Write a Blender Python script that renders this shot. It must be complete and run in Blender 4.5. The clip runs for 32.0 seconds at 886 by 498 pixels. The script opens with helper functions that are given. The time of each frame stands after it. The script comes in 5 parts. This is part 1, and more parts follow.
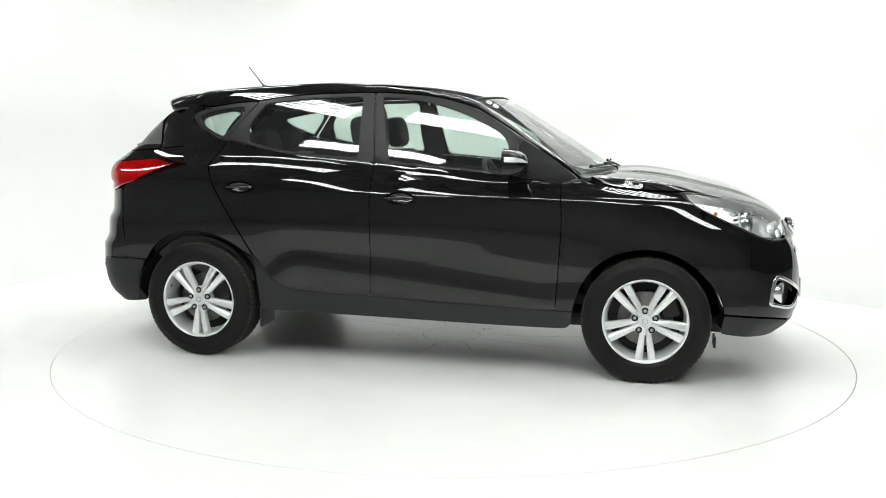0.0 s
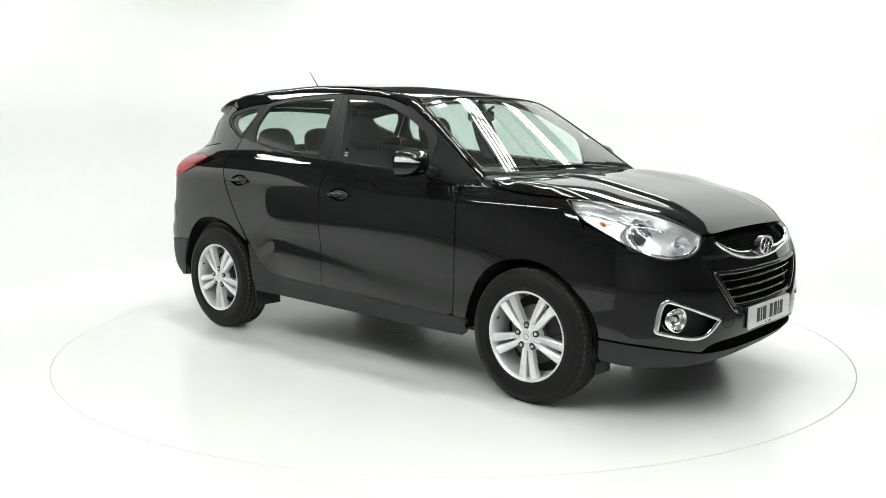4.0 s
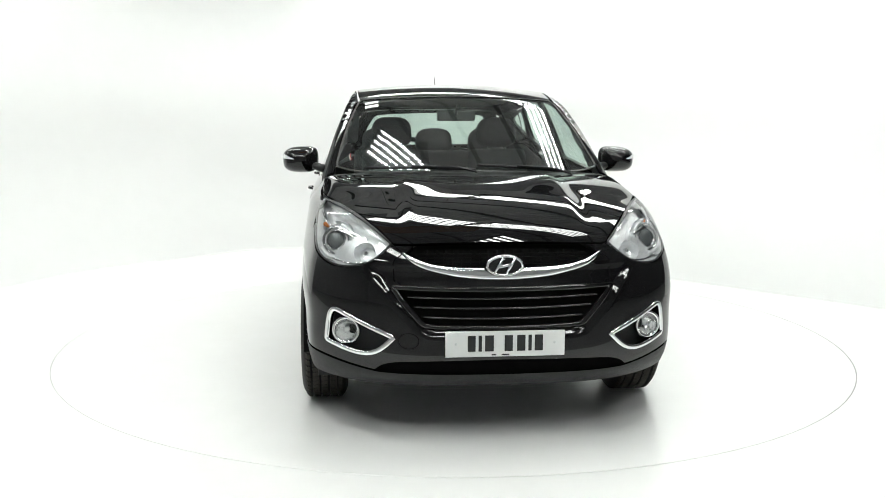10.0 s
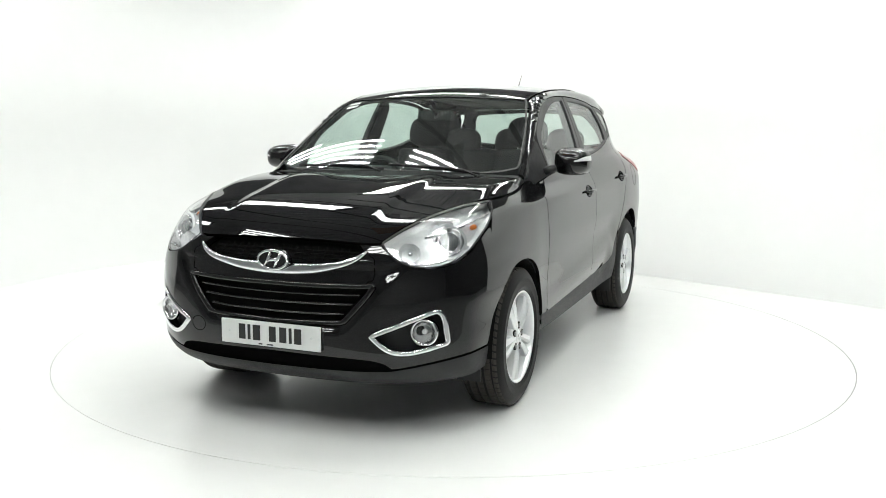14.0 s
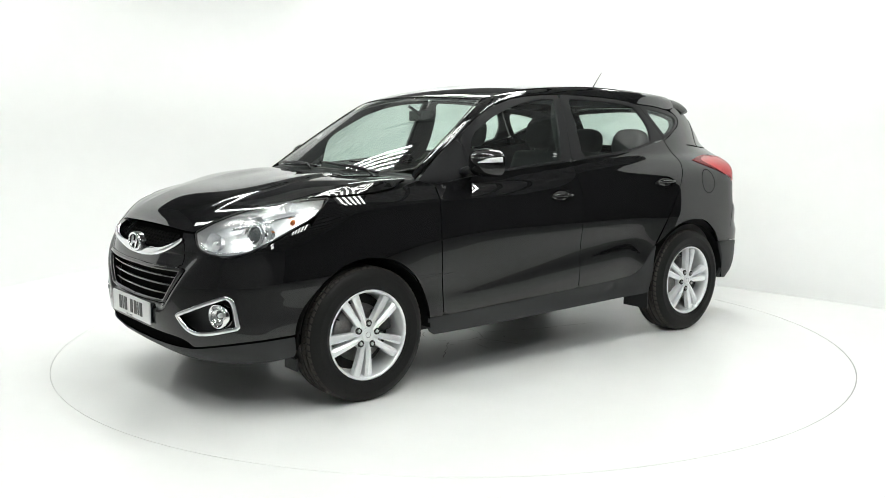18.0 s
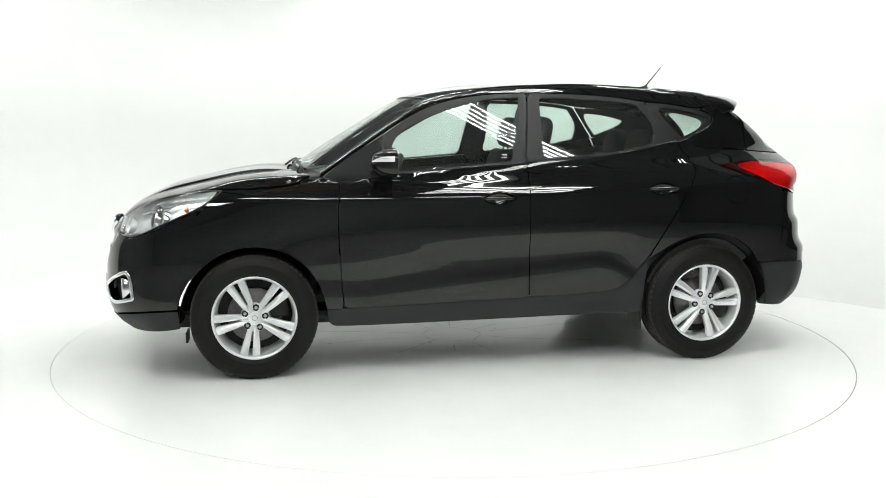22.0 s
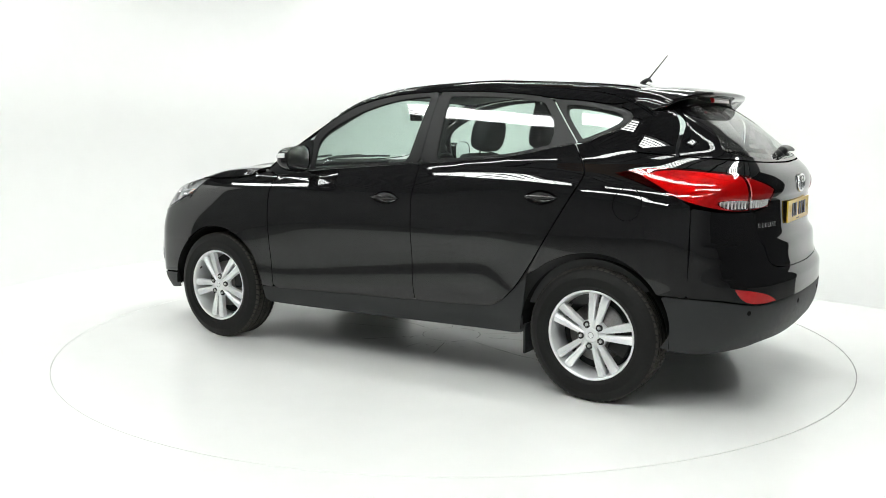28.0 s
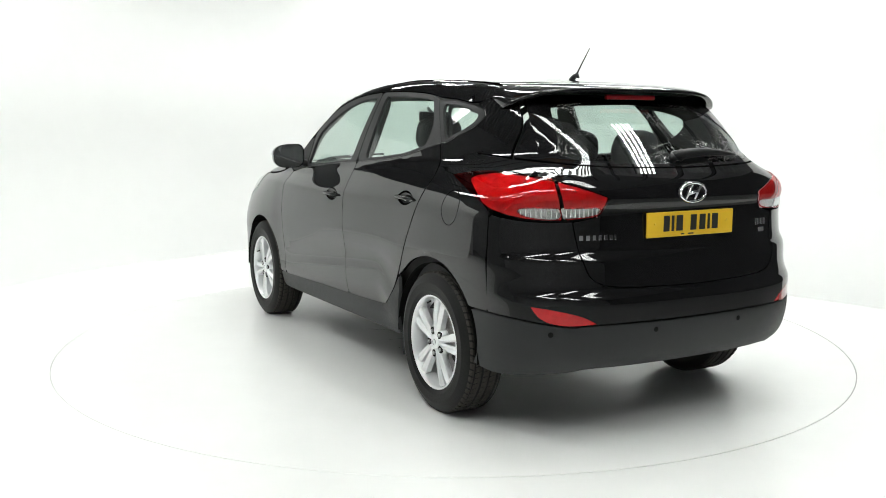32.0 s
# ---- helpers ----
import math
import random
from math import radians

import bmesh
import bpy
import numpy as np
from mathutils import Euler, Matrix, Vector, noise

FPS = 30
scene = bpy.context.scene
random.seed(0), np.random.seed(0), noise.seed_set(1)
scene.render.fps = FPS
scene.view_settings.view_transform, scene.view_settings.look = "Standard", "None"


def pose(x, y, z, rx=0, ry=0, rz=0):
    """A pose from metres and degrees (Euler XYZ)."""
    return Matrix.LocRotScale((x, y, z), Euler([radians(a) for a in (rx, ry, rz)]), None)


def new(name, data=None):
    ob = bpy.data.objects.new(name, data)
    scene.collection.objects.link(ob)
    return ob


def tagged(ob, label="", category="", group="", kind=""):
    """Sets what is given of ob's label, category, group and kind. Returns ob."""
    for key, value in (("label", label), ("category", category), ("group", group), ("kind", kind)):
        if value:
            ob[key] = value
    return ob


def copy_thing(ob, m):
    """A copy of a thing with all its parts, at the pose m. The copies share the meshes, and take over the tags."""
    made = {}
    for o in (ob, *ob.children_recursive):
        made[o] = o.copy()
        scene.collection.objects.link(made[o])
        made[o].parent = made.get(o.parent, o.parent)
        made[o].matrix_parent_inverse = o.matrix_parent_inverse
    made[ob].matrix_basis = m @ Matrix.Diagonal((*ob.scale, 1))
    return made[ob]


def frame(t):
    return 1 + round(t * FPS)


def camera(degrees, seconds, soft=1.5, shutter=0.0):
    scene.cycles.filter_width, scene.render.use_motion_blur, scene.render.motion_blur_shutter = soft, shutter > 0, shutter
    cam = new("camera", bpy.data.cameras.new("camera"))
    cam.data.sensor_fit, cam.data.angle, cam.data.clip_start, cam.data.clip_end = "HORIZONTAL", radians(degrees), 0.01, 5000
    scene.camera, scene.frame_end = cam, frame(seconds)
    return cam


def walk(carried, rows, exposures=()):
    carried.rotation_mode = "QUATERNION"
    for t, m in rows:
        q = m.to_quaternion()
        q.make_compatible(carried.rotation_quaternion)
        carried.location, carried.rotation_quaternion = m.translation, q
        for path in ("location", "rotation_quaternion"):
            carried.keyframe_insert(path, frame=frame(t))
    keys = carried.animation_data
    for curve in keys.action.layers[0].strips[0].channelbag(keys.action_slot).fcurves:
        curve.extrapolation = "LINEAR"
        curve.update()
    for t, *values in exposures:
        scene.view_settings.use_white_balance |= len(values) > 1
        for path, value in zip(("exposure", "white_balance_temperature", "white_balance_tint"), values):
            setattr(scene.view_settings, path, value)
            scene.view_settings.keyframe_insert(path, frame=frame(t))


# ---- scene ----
from mathutils.geometry import delaunay_2d_cdt

# The camera stands still on a tripod; the car turns on the turntable.
cam = camera(52.56, 32.0, soft=0.9)

EYE = Matrix.Translation((0, -5.9055, 1.3935)) @ Matrix.Rotation(radians(0.573), 4, "Z") @ pose(0, 0, 0, 90 - 7.851, 0, 0) @ pose(0, 0, 0, 0, 0, 0.157)
walk(cam, [(0.0, EYE), (32.0, EYE)], exposures=[(0.0, 0.0), (32.0, 0.0)])

TURN0, RATE = -12.378, -7.1228          # degrees, degrees per second
OFFSET = Vector((-0.0528, -0.0066, 0))  # where the car stands on the table
RING = 2.483

# ---------------------------------------------------------------- light
world = bpy.data.worlds.new("hall_dusk")
scene.world = world
world.use_nodes = True
world.node_tree.nodes["Background"].inputs[0].default_value = (0.9, 0.95, 1.0, 1)
world.node_tree.nodes["Background"].inputs[1].default_value = 0.02
TUBE_POWER = 31.2

# ---------------------------------------------------------------- materials
def material(name, colour, rough=0.5, metal=0.0, coat=0.0, grain=0.0, scale=40.0, bump=0.0, spread=0.1, spec=0.5, emit=0.0):
    m = bpy.data.materials.new(name)
    m.use_nodes = True
    nt = m.node_tree
    b = nt.nodes["Principled BSDF"]
    b.inputs["Base Color"].default_value = (*colour, 1)
    b.inputs["Roughness"].default_value = rough
    b.inputs["Metallic"].default_value = metal
    b.inputs["Coat Weight"].default_value = coat
    b.inputs["Coat Roughness"].default_value = 0.012
    b.inputs["Coat IOR"].default_value = 1.6
    b.inputs["Specular IOR Level"].default_value = spec
    if emit:
        b.inputs["Emission Color"].default_value = (*colour, 1)
        b.inputs["Emission Strength"].default_value = emit
    if grain or bump:
        co = nt.nodes.new("ShaderNodeTexCoord")
        fine = nt.nodes.new("ShaderNodeTexNoise")
        fine.inputs["Scale"].default_value, fine.inputs["Detail"].default_value = scale, 5
        nt.links.new(co.outputs["Object"], fine.inputs["Vector"])
        wide = nt.nodes.new("ShaderNodeTexNoise")
        wide.inputs["Scale"].default_value, wide.inputs["Detail"].default_value = scale * 0.06, 3
        nt.links.new(co.outputs["Object"], wide.inputs["Vector"])
        add = nt.nodes.new("ShaderNodeMath")
        add.operation = "ADD"
        nt.links.new(fine.outputs["Fac"], add.inputs[0])
        nt.links.new(wide.outputs["Fac"], add.inputs[1])
        half = nt.nodes.new("ShaderNodeMath")
        half.operation = "MULTIPLY"
        half.inputs[1].default_value = 0.5
        nt.links.new(add.outputs[0], half.inputs[0])
        if grain:
            ramp = nt.nodes.new("ShaderNodeMapRange")
            ramp.interpolation_type = "SMOOTHSTEP"
            ramp.inputs["From Min"].default_value, ramp.inputs["From Max"].default_value = 0.15, 0.85
            ramp.inputs["To Min"].default_value, ramp.inputs["To Max"].default_value = 1 - grain, 1 + grain
            nt.links.new(half.outputs[0], ramp.inputs["Value"])
            mul = nt.nodes.new("ShaderNodeVectorMath")
            mul.operation = "SCALE"
            mul.inputs[0].default_value = colour
            nt.links.new(ramp.outputs[0], mul.inputs["Scale"])
            nt.links.new(mul.outputs[0], b.inputs["Base Color"])
            rr = nt.nodes.new("ShaderNodeMapRange")
            rr.interpolation_type = "SMOOTHSTEP"
            rr.inputs["From Min"].default_value, rr.inputs["From Max"].default_value = 0.1, 0.9
            rr.inputs["To Min"].default_value, rr.inputs["To Max"].default_value = max(0.02, rough * (1 - spread)), min(1, rough * (1 + spread))
            nt.links.new(wide.outputs["Fac"], rr.inputs["Value"])
            nt.links.new(rr.outputs[0], b.inputs["Roughness"])
        if bump:
            bp = nt.nodes.new("ShaderNodeBump")
            bp.inputs["Strength"].default_value, bp.inputs["Distance"].default_value = bump, 0.002
            nt.links.new(fine.outputs["Fac"], bp.inputs["Height"])
            nt.links.new(bp.outputs[0], b.inputs["Normal"])
    return m


def pane_material(name, tint, ior=1.5, haze=0.0, film=0.0):
    """Thin tinted glass: light passes straight through, the gloss grows at grazing angles."""
    m = bpy.data.materials.new(name)
    m.use_nodes = True
    nt = m.node_tree
    nt.nodes.remove(nt.nodes["Principled BSDF"])
    out = nt.nodes["Material Output"]
    clear = nt.nodes.new("ShaderNodeBsdfTransparent")
    clear.inputs[0].default_value = (*tint, 1)
    gloss = nt.nodes.new("ShaderNodeBsdfGlossy")
    gloss.inputs["Roughness"].default_value = haze
    lay = nt.nodes.new("ShaderNodeLayerWeight")
    steep = nt.nodes.new("ShaderNodeMath")
    steep.operation = "POWER"
    steep.inputs[1].default_value = 5.0
    nt.links.new(lay.outputs["Facing"], steep.inputs[0])
    share = nt.nodes.new("ShaderNodeMapRange")
    share.inputs["To Min"].default_value, share.inputs["To Max"].default_value = 2 * ((ior - 1) / (ior + 1)) ** 2, 1.0
    nt.links.new(steep.outputs[0], share.inputs["Value"])
    mix = nt.nodes.new("ShaderNodeMixShader")
    nt.links.new(share.outputs[0], mix.inputs[0])
    nt.links.new(clear.outputs[0], mix.inputs[1])
    nt.links.new(gloss.outputs[0], mix.inputs[2])
    nt.links.new(mix.outputs[0], out.inputs["Surface"])
    if film:
        # a thin, uneven film: dust, plus the grey veil of reflections as diffuse colour
        co = nt.nodes.new("ShaderNodeTexCoord")
        cloud = nt.nodes.new("ShaderNodeTexNoise")
        cloud.inputs["Scale"].default_value, cloud.inputs["Detail"].default_value = 3.0, 4
        nt.links.new(co.outputs["Object"], cloud.inputs["Vector"])
        much = nt.nodes.new("ShaderNodeMapRange")
        much.inputs["From Min"].default_value, much.inputs["From Max"].default_value = 0.3, 0.7
        much.inputs["To Min"].default_value, much.inputs["To Max"].default_value = film * 0.6, film * 1.4
        nt.links.new(cloud.outputs["Fac"], much.inputs["Value"])
        grey = nt.nodes.new("ShaderNodeBsdfDiffuse")
        grey.inputs[0].default_value = (0.7, 0.72, 0.71, 1)
        over = nt.nodes.new("ShaderNodeMixShader")
        nt.links.new(much.outputs[0], over.inputs[0])
        nt.links.new(mix.outputs[0], over.inputs[1])
        nt.links.new(grey.outputs[0], over.inputs[2])
        nt.links.new(over.outputs[0], out.inputs["Surface"])
    return m


def heated_glass(name, tint):
    """Tinted rear glass with fine heater wires and dried water spots."""
    m = pane_material(name, tint)
    nt = m.node_tree
    out = nt.nodes["Material Output"]
    glass = out.inputs["Surface"].links[0].from_socket
    co = nt.nodes.new("ShaderNodeTexCoord")
    split = nt.nodes.new("ShaderNodeSeparateXYZ")
    nt.links.new(co.outputs["Object"], split.inputs[0])
    # wires every 25 mm of height
    pitch = nt.nodes.new("ShaderNodeMath")
    pitch.operation = "PINGPONG"
    pitch.inputs[1].default_value = 0.0125
    nt.links.new(split.outputs["Z"], pitch.inputs[0])
    wire = nt.nodes.new("ShaderNodeMath")
    wire.operation = "LESS_THAN"
    wire.inputs[1].default_value = 0.0004
    nt.links.new(pitch.outputs[0], wire.inputs[0])
    # spots in patches
    cell = nt.nodes.new("ShaderNodeTexVoronoi")
    cell.inputs["Scale"].default_value = 95.0
    nt.links.new(co.outputs["Object"], cell.inputs["Vector"])
    patch = nt.nodes.new("ShaderNodeTexNoise")
    patch.inputs["Scale"].default_value = 5.0
    nt.links.new(co.outputs["Object"], patch.inputs["Vector"])
    size = nt.nodes.new("ShaderNodeMapRange")
    size.inputs["From Min"].default_value, size.inputs["From Max"].default_value = 0.42, 0.62
    size.inputs["To Min"].default_value, size.inputs["To Max"].default_value = 0.0, 0.36
    nt.links.new(patch.outputs["Fac"], size.inputs["Value"])
    spot = nt.nodes.new("ShaderNodeMath")
    spot.operation = "LESS_THAN"
    nt.links.new(cell.outputs["Distance"], spot.inputs[0])
    nt.links.new(size.outputs[0], spot.inputs[1])
    faint = nt.nodes.new("ShaderNodeMath")
    faint.operation = "MULTIPLY"
    faint.inputs[1].default_value = 0.25
    nt.links.new(wire.outputs[0], faint.inputs[0])
    most = nt.nodes.new("ShaderNodeMath")
    most.operation = "MAXIMUM"
    nt.links.new(faint.outputs[0], most.inputs[0])
    nt.links.new(spot.outputs[0], most.inputs[1])
    weak = nt.nodes.new("ShaderNodeMath")
    weak.operation = "MULTIPLY"
    weak.inputs[1].default_value = 0.6
    nt.links.new(most.outputs[0], weak.inputs[0])
    dust = nt.nodes.new("ShaderNodeBsdfDiffuse")
    dust.inputs[0].default_value = (0.6, 0.61, 0.6, 1)
    mix = nt.nodes.new("ShaderNodeMixShader")
    nt.links.new(weak.outputs[0], mix.inputs[0])
    nt.links.new(glass, mix.inputs[1])
    nt.links.new(dust.outputs[0], mix.inputs[2])
    nt.links.new(mix.outputs[0], out.inputs["Surface"])
    return m


PAINT = material("black_gloss_paint", (0.006, 0.006, 0.0065), 0.5, 0.0, 1.0, spec=0.0)
PAINT.node_tree.nodes["Principled BSDF"].inputs["Coat IOR"].default_value = 1.52
TRIM = material("black_textured_plastic", (0.020, 0.021, 0.022), 0.5, 0, 0, 0.12, 600.0, 0.25, spec=0.35)
GLOSSTRIM = material("black_gloss_plastic", (0.008, 0.008, 0.009), 0.18, 0, 0.3, 0.05, 300.0)
MATT = material("matt_black_frame", (0.010, 0.010, 0.011), 0.42, 0, 0, 0.1, 500.0, spec=0.35)
SAILTRIM = material("black_corner_plastic", (0.009, 0.009, 0.010), 0.55, 0, 0, 0.1, 500.0, spec=0.2)
DARK = material("dark_underbody", (0.025, 0.025, 0.025), 0.8, 0, 0, 0.3, 60.0, 0.3)
RUBBER = material("tyre_rubber", (0.008, 0.0078, 0.0075), 0.55, 0, 0, 0.3, 90.0, 0.35, spec=0.22)
ARCH = material("black_arch_felt", (0.007, 0.007, 0.007), 0.95, 0, 0, 0.3, 90.0, 0.3, spec=0.1)
TREAD = material("dusty_tread_rubber", (0.036, 0.033, 0.029), 0.8, 0, 0, 0.4, 70.0, 0.4, spec=0.3)
SEAL = material("rubber_seal", (0.008, 0.008, 0.008), 0.5, 0, 0, 0.1, 200.0)
CHROME = material("chrome", (0.78, 0.79, 0.8), 0.06, 1.0, 0, 0.04, 50.0)
ALLOY = material("silver_painted_alloy", (0.86, 0.87, 0.88), 0.30, 0.45, 0.4, 0.04, 200.0)
STEEL = material("brake_steel", (0.35, 0.34, 0.33), 0.4, 1.0, 0, 0.3, 120.0)
NUT = material("bright_wheel_nut", (0.55, 0.55, 0.55), 0.3, 1.0, 0, 0.1, 100.0)
GLASS = pane_material("green_tinted_glass", (0.80, 0.90, 0.855), 1.5, film=0.016)
REARGLASS = heated_glass("heated_rear_glass", (0.70, 0.79, 0.75))
LENS = pane_material("clear_lens", (0.96, 0.97, 0.97), 1.48)
REDLENS = material("red_lens", (0.50, 0.006, 0.010), 0.08, 0, 1.0, 0.15, 60.0)
REDCLEAR = pane_material("clear_red_lens", (0.66, 0.022, 0.030), 1.48)
SHUT = material("dark_shut_line", (0.004, 0.004, 0.004), 0.9, spec=0.0)
FACETS = material("faceted_lamp_bowl", (0.85, 0.82, 0.82), 0.35, 0.1, 0, 0.35, 35.0, 1.0)
AMBER = material("amber_bulb", (0.75, 0.22, 0.05), 0.2, 0, 0.5, 0.1, 60.0)
REFLECTOR = material("silvered_reflector", (0.92, 0.93, 0.94), 0.14, 0.55, 0, 0.10, 45.0, 0.7)
CHAMBER = material("silvered_lamp_chamber", (0.93, 0.94, 0.95), 0.24, 0.5, 0, 0.15, 28.0, 0.5)
BOWL = material("mirrored_lamp_bowl", (0.88, 0.88, 0.88), 0.12, 0.95, 0, 0.2, 40.0, 1.0)
PROJECTOR = material("projector_glass", (0.10, 0.11, 0.115), 0.04, 0.0, 1.0, 0.05, 30.0)
LAMPINNER = material("satin_lamp_bezel", (0.90, 0.91, 0.92), 0.25, 0.3, 0, 0.08, 40.0)
CLOTH = material("charcoal_seat_cloth", (0.050, 0.050, 0.053), 0.9, 0, 0, 0.25, 260.0, 0.5)
LINER = material("grey_headliner", (0.24, 0.24, 0.23), 0.95, 0, 0, 0.08, 300.0, 0.2)
DASH = material("black_dashboard", (0.038, 0.038, 0.039), 0.6, 0, 0, 0.15, 400.0, 0.4)
PLATEW = material("white_plate", (0.80, 0.81, 0.80), 0.35, 0, 0.3, 0.03, 30.0)
PLATEY = material("yellow_plate", (0.80, 0.50, 0.03), 0.35, 0, 0.3, 0.03, 30.0)
INK = material("plate_bars", (0.02, 0.02, 0.02), 0.4, 0, 0, 0.05, 30.0)
WHITE = material("white_studio_paint", (0.735, 0.735, 0.73), 0.55, 0, 0, 0.015, 6.0, 0.05)
FLOORW = material("white_floor_paint", (0.85, 0.85, 0.84), 0.22, 0, 0, 0.025, 5.0, 0.05, spread=0.1)
SEAM = material("grey_floor_seam", (0.16, 0.155, 0.15), 0.8, 0, 0, 0.4, 9.0)
# hall wall copy with the dimness of the east side in its colour
HALL_DIMMED = material("hall_wall_dimmed", (0.045, 0.045, 0.047), 0.8, 0, 0, 0.25, 3.0)
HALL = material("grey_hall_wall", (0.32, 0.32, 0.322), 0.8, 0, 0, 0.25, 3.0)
# roof sheet again, with its brighter look put into the colour
ROOF_BRIGHTENED = material("roof_sheet_brightened", (0.66, 0.66, 0.66), 0.7, 0, 0, 0.25, 3.0)
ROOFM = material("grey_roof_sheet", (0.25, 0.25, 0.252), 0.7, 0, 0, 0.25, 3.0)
TIMBER = material("brown_timber", (0.22, 0.11, 0.045), 0.7, 0, 0, 0.3, 12.0, 0.4)
HALLFLOOR = material("grey_hall_floor", (0.29, 0.29, 0.286), 0.6, 0, 0, 0.25, 6.0, 0.3)
HOUSING = material("black_lamp_housing", (0.06, 0.06, 0.06), 0.5, 0, 0, 0.05, 20.0)
TUBE = material("fluorescent_tube", (0.965, 1.0, 0.965), 0.4, emit=TUBE_POWER)
PAPER = material("white_sticker", (0.7, 0.72, 0.72), 0.5, 0, 0, 0.05, 80.0)

# ---------------------------------------------------------------- building blocks
def part(name, mesh, mat, parent=None, label=""):
    ob = new(name, mesh)
    mesh.materials.append(mat)
    if parent is not None:
        ob.parent = parent
    return tagged(ob, label)


def mesh_of(name, verts, faces, smooth=True):
    me = bpy.data.meshes.new(name)
    me.from_pydata([tuple(map(float, v)) for v in verts], [], [tuple(map(int, f)) for f in faces])
    if smooth:
        me.shade_smooth()
    me.update()
    return me


def from_bm(name, bm, smooth=False):
    me = bpy.data.meshes.new(name)
    bm.normal_update()
    bm.to_mesh(me)
    bm.free()
    if smooth:
        me.shade_smooth()
    return me


def flip_y(verts, faces):
    return [(v[0], -v[1], v[2]) for v in verts], [tuple(reversed(f)) for f in faces]


def box(name, size, centre=(0, 0, 0), bevel=0.0, segs=2, turn=None, taper=1.0, smooth=False):
    bm = bmesh.new()
    bmesh.ops.create_cube(bm, size=1)
    for v in bm.verts:
        k = taper if v.co.z > 0 else 1.0
        v.co = Vector((v.co.x * size[0] * k, v.co.y * size[1] * k, v.co.z * size[2]))
    if bevel:
        bmesh.ops.bevel(bm, geom=bm.edges[:], offset=bevel, segments=segs, profile=0.6, affect="EDGES")
    m = Matrix.Translation(centre) @ (turn or Matrix.Identity(4))
    bmesh.ops.transform(bm, matrix=m, verts=bm.verts[:])
    return from_bm(name, bm, smooth or segs > 2)


def revolve(name, profile, n=48, axis="y", centre=(0, 0, 0), close=False, smooth=True):
    """Turns a (radius, height) profile about an axis through centre."""
    verts, faces, k = [], [], len(profile)
    for i in range(n):
        a = 2 * math.pi * i / n
        for r, h in profile:
            c, s = r * math.cos(a), r * math.sin(a)
            v = (c, h, s) if axis == "y" else (c, s, h) if axis == "z" else (h, c, s)
            verts.append((v[0] + centre[0], v[1] + centre[1], v[2] + centre[2]))
    for i in range(n):
        j = (i + 1) % n
        for q in range(k if close else k - 1):
            w = (q + 1) % k
            f = (i * k + q, i * k + w, j * k + w, j * k + q)
            faces.append(f if axis == "y" else f[::-1])
    return mesh_of(name, verts, faces, smooth)


def tube(name, points, radius, n=8, smooth=True, flat=1.0):
    """A round bar along points; radius may be a list."""
    pts = [Vector([float(c) for c in p]) for p in points]
    rad = [float(r) for r in radius] if isinstance(radius, (list, tuple)) else [radius] * len(pts)
    verts, faces = [], []
    for i, p in enumerate(pts):
        d = (pts[min(i + 1, len(pts) - 1)] - pts[max(i - 1, 0)]).normalized()
        up = Vector((0, 0, 1)) if abs(d.z) < 0.9 else Vector((1, 0, 0))
        a = d.cross(up).normalized()
        b = d.cross(a)
        for k in range(n):
            w = 2 * math.pi * k / n
            verts.append(p + rad[i] * (math.cos(w) * a + math.sin(w) * b * flat))
    for i in range(len(pts) - 1):
        for k in range(n):
            faces.append((i * n + k, i * n + (k + 1) % n, (i + 1) * n + (k + 1) % n, (i + 1) * n + k))
    faces.append(tuple(range(n))[::-1])
    faces.append(tuple((len(pts) - 1) * n + k for k in range(n)))
    return mesh_of(name, verts, faces, smooth)


# ---------------------------------------------------------------- the car's outer surface
def curve(xs, ys, soft=0.02):
    """A smooth curve through the given stations."""
    xs, ys = np.array(xs, float), np.array(ys, float)
    if xs[0] > xs[-1]:
        xs, ys = xs[::-1], ys[::-1]
    h, d = np.diff(xs), np.diff(ys) / np.diff(xs)
    m = np.zeros(len(xs))
    m[0], m[-1] = d[0], d[-1]
    for i in range(1, len(xs) - 1):
        m[i] = 0 if d[i - 1] * d[i] <= 0 else (h[i - 1] + h[i]) / (h[i] / d[i - 1] + h[i - 1] / d[i])
    X = np.linspace(xs[0] - 0.4, xs[-1] + 0.4, 6001)
    i = np.clip(np.searchsorted(xs, X) - 1, 0, len(xs) - 2)
    t = (X - xs[i]) / h[i]
    Y = (2 * t**3 - 3 * t**2 + 1) * ys[i] + (t**3 - 2 * t**2 + t) * h[i] * m[i] + (3 * t**2 - 2 * t**3) * ys[i + 1] + (t**3 - t**2) * h[i] * m[i + 1]
    Y = np.where(X < xs[0], ys[0] + m[0] * (X - xs[0]), np.where(X > xs[-1], ys[-1] + m[-1] * (X - xs[-1]), Y))
    step = X[1] - X[0]
    k = np.exp(-0.5 * (np.arange(-4 * soft, 4 * soft + step, step) / soft) ** 2)
    pad = len(k) // 2
    Y = np.convolve(np.concatenate([Y[0] + (Y[1] - Y[0]) * np.arange(-pad, 0), Y, Y[-1] + (Y[-1] - Y[-2]) * np.arange(1, pad + 1)]), k / k.sum(), "valid")[: len(X)]
    return lambda x: np.interp(x, X, Y)


def ramp(x, a, b):
    t = np.clip((x - a) / (b - a), 0, 1)
    return t * t * t * (t * (6 * t - 15) + 10)


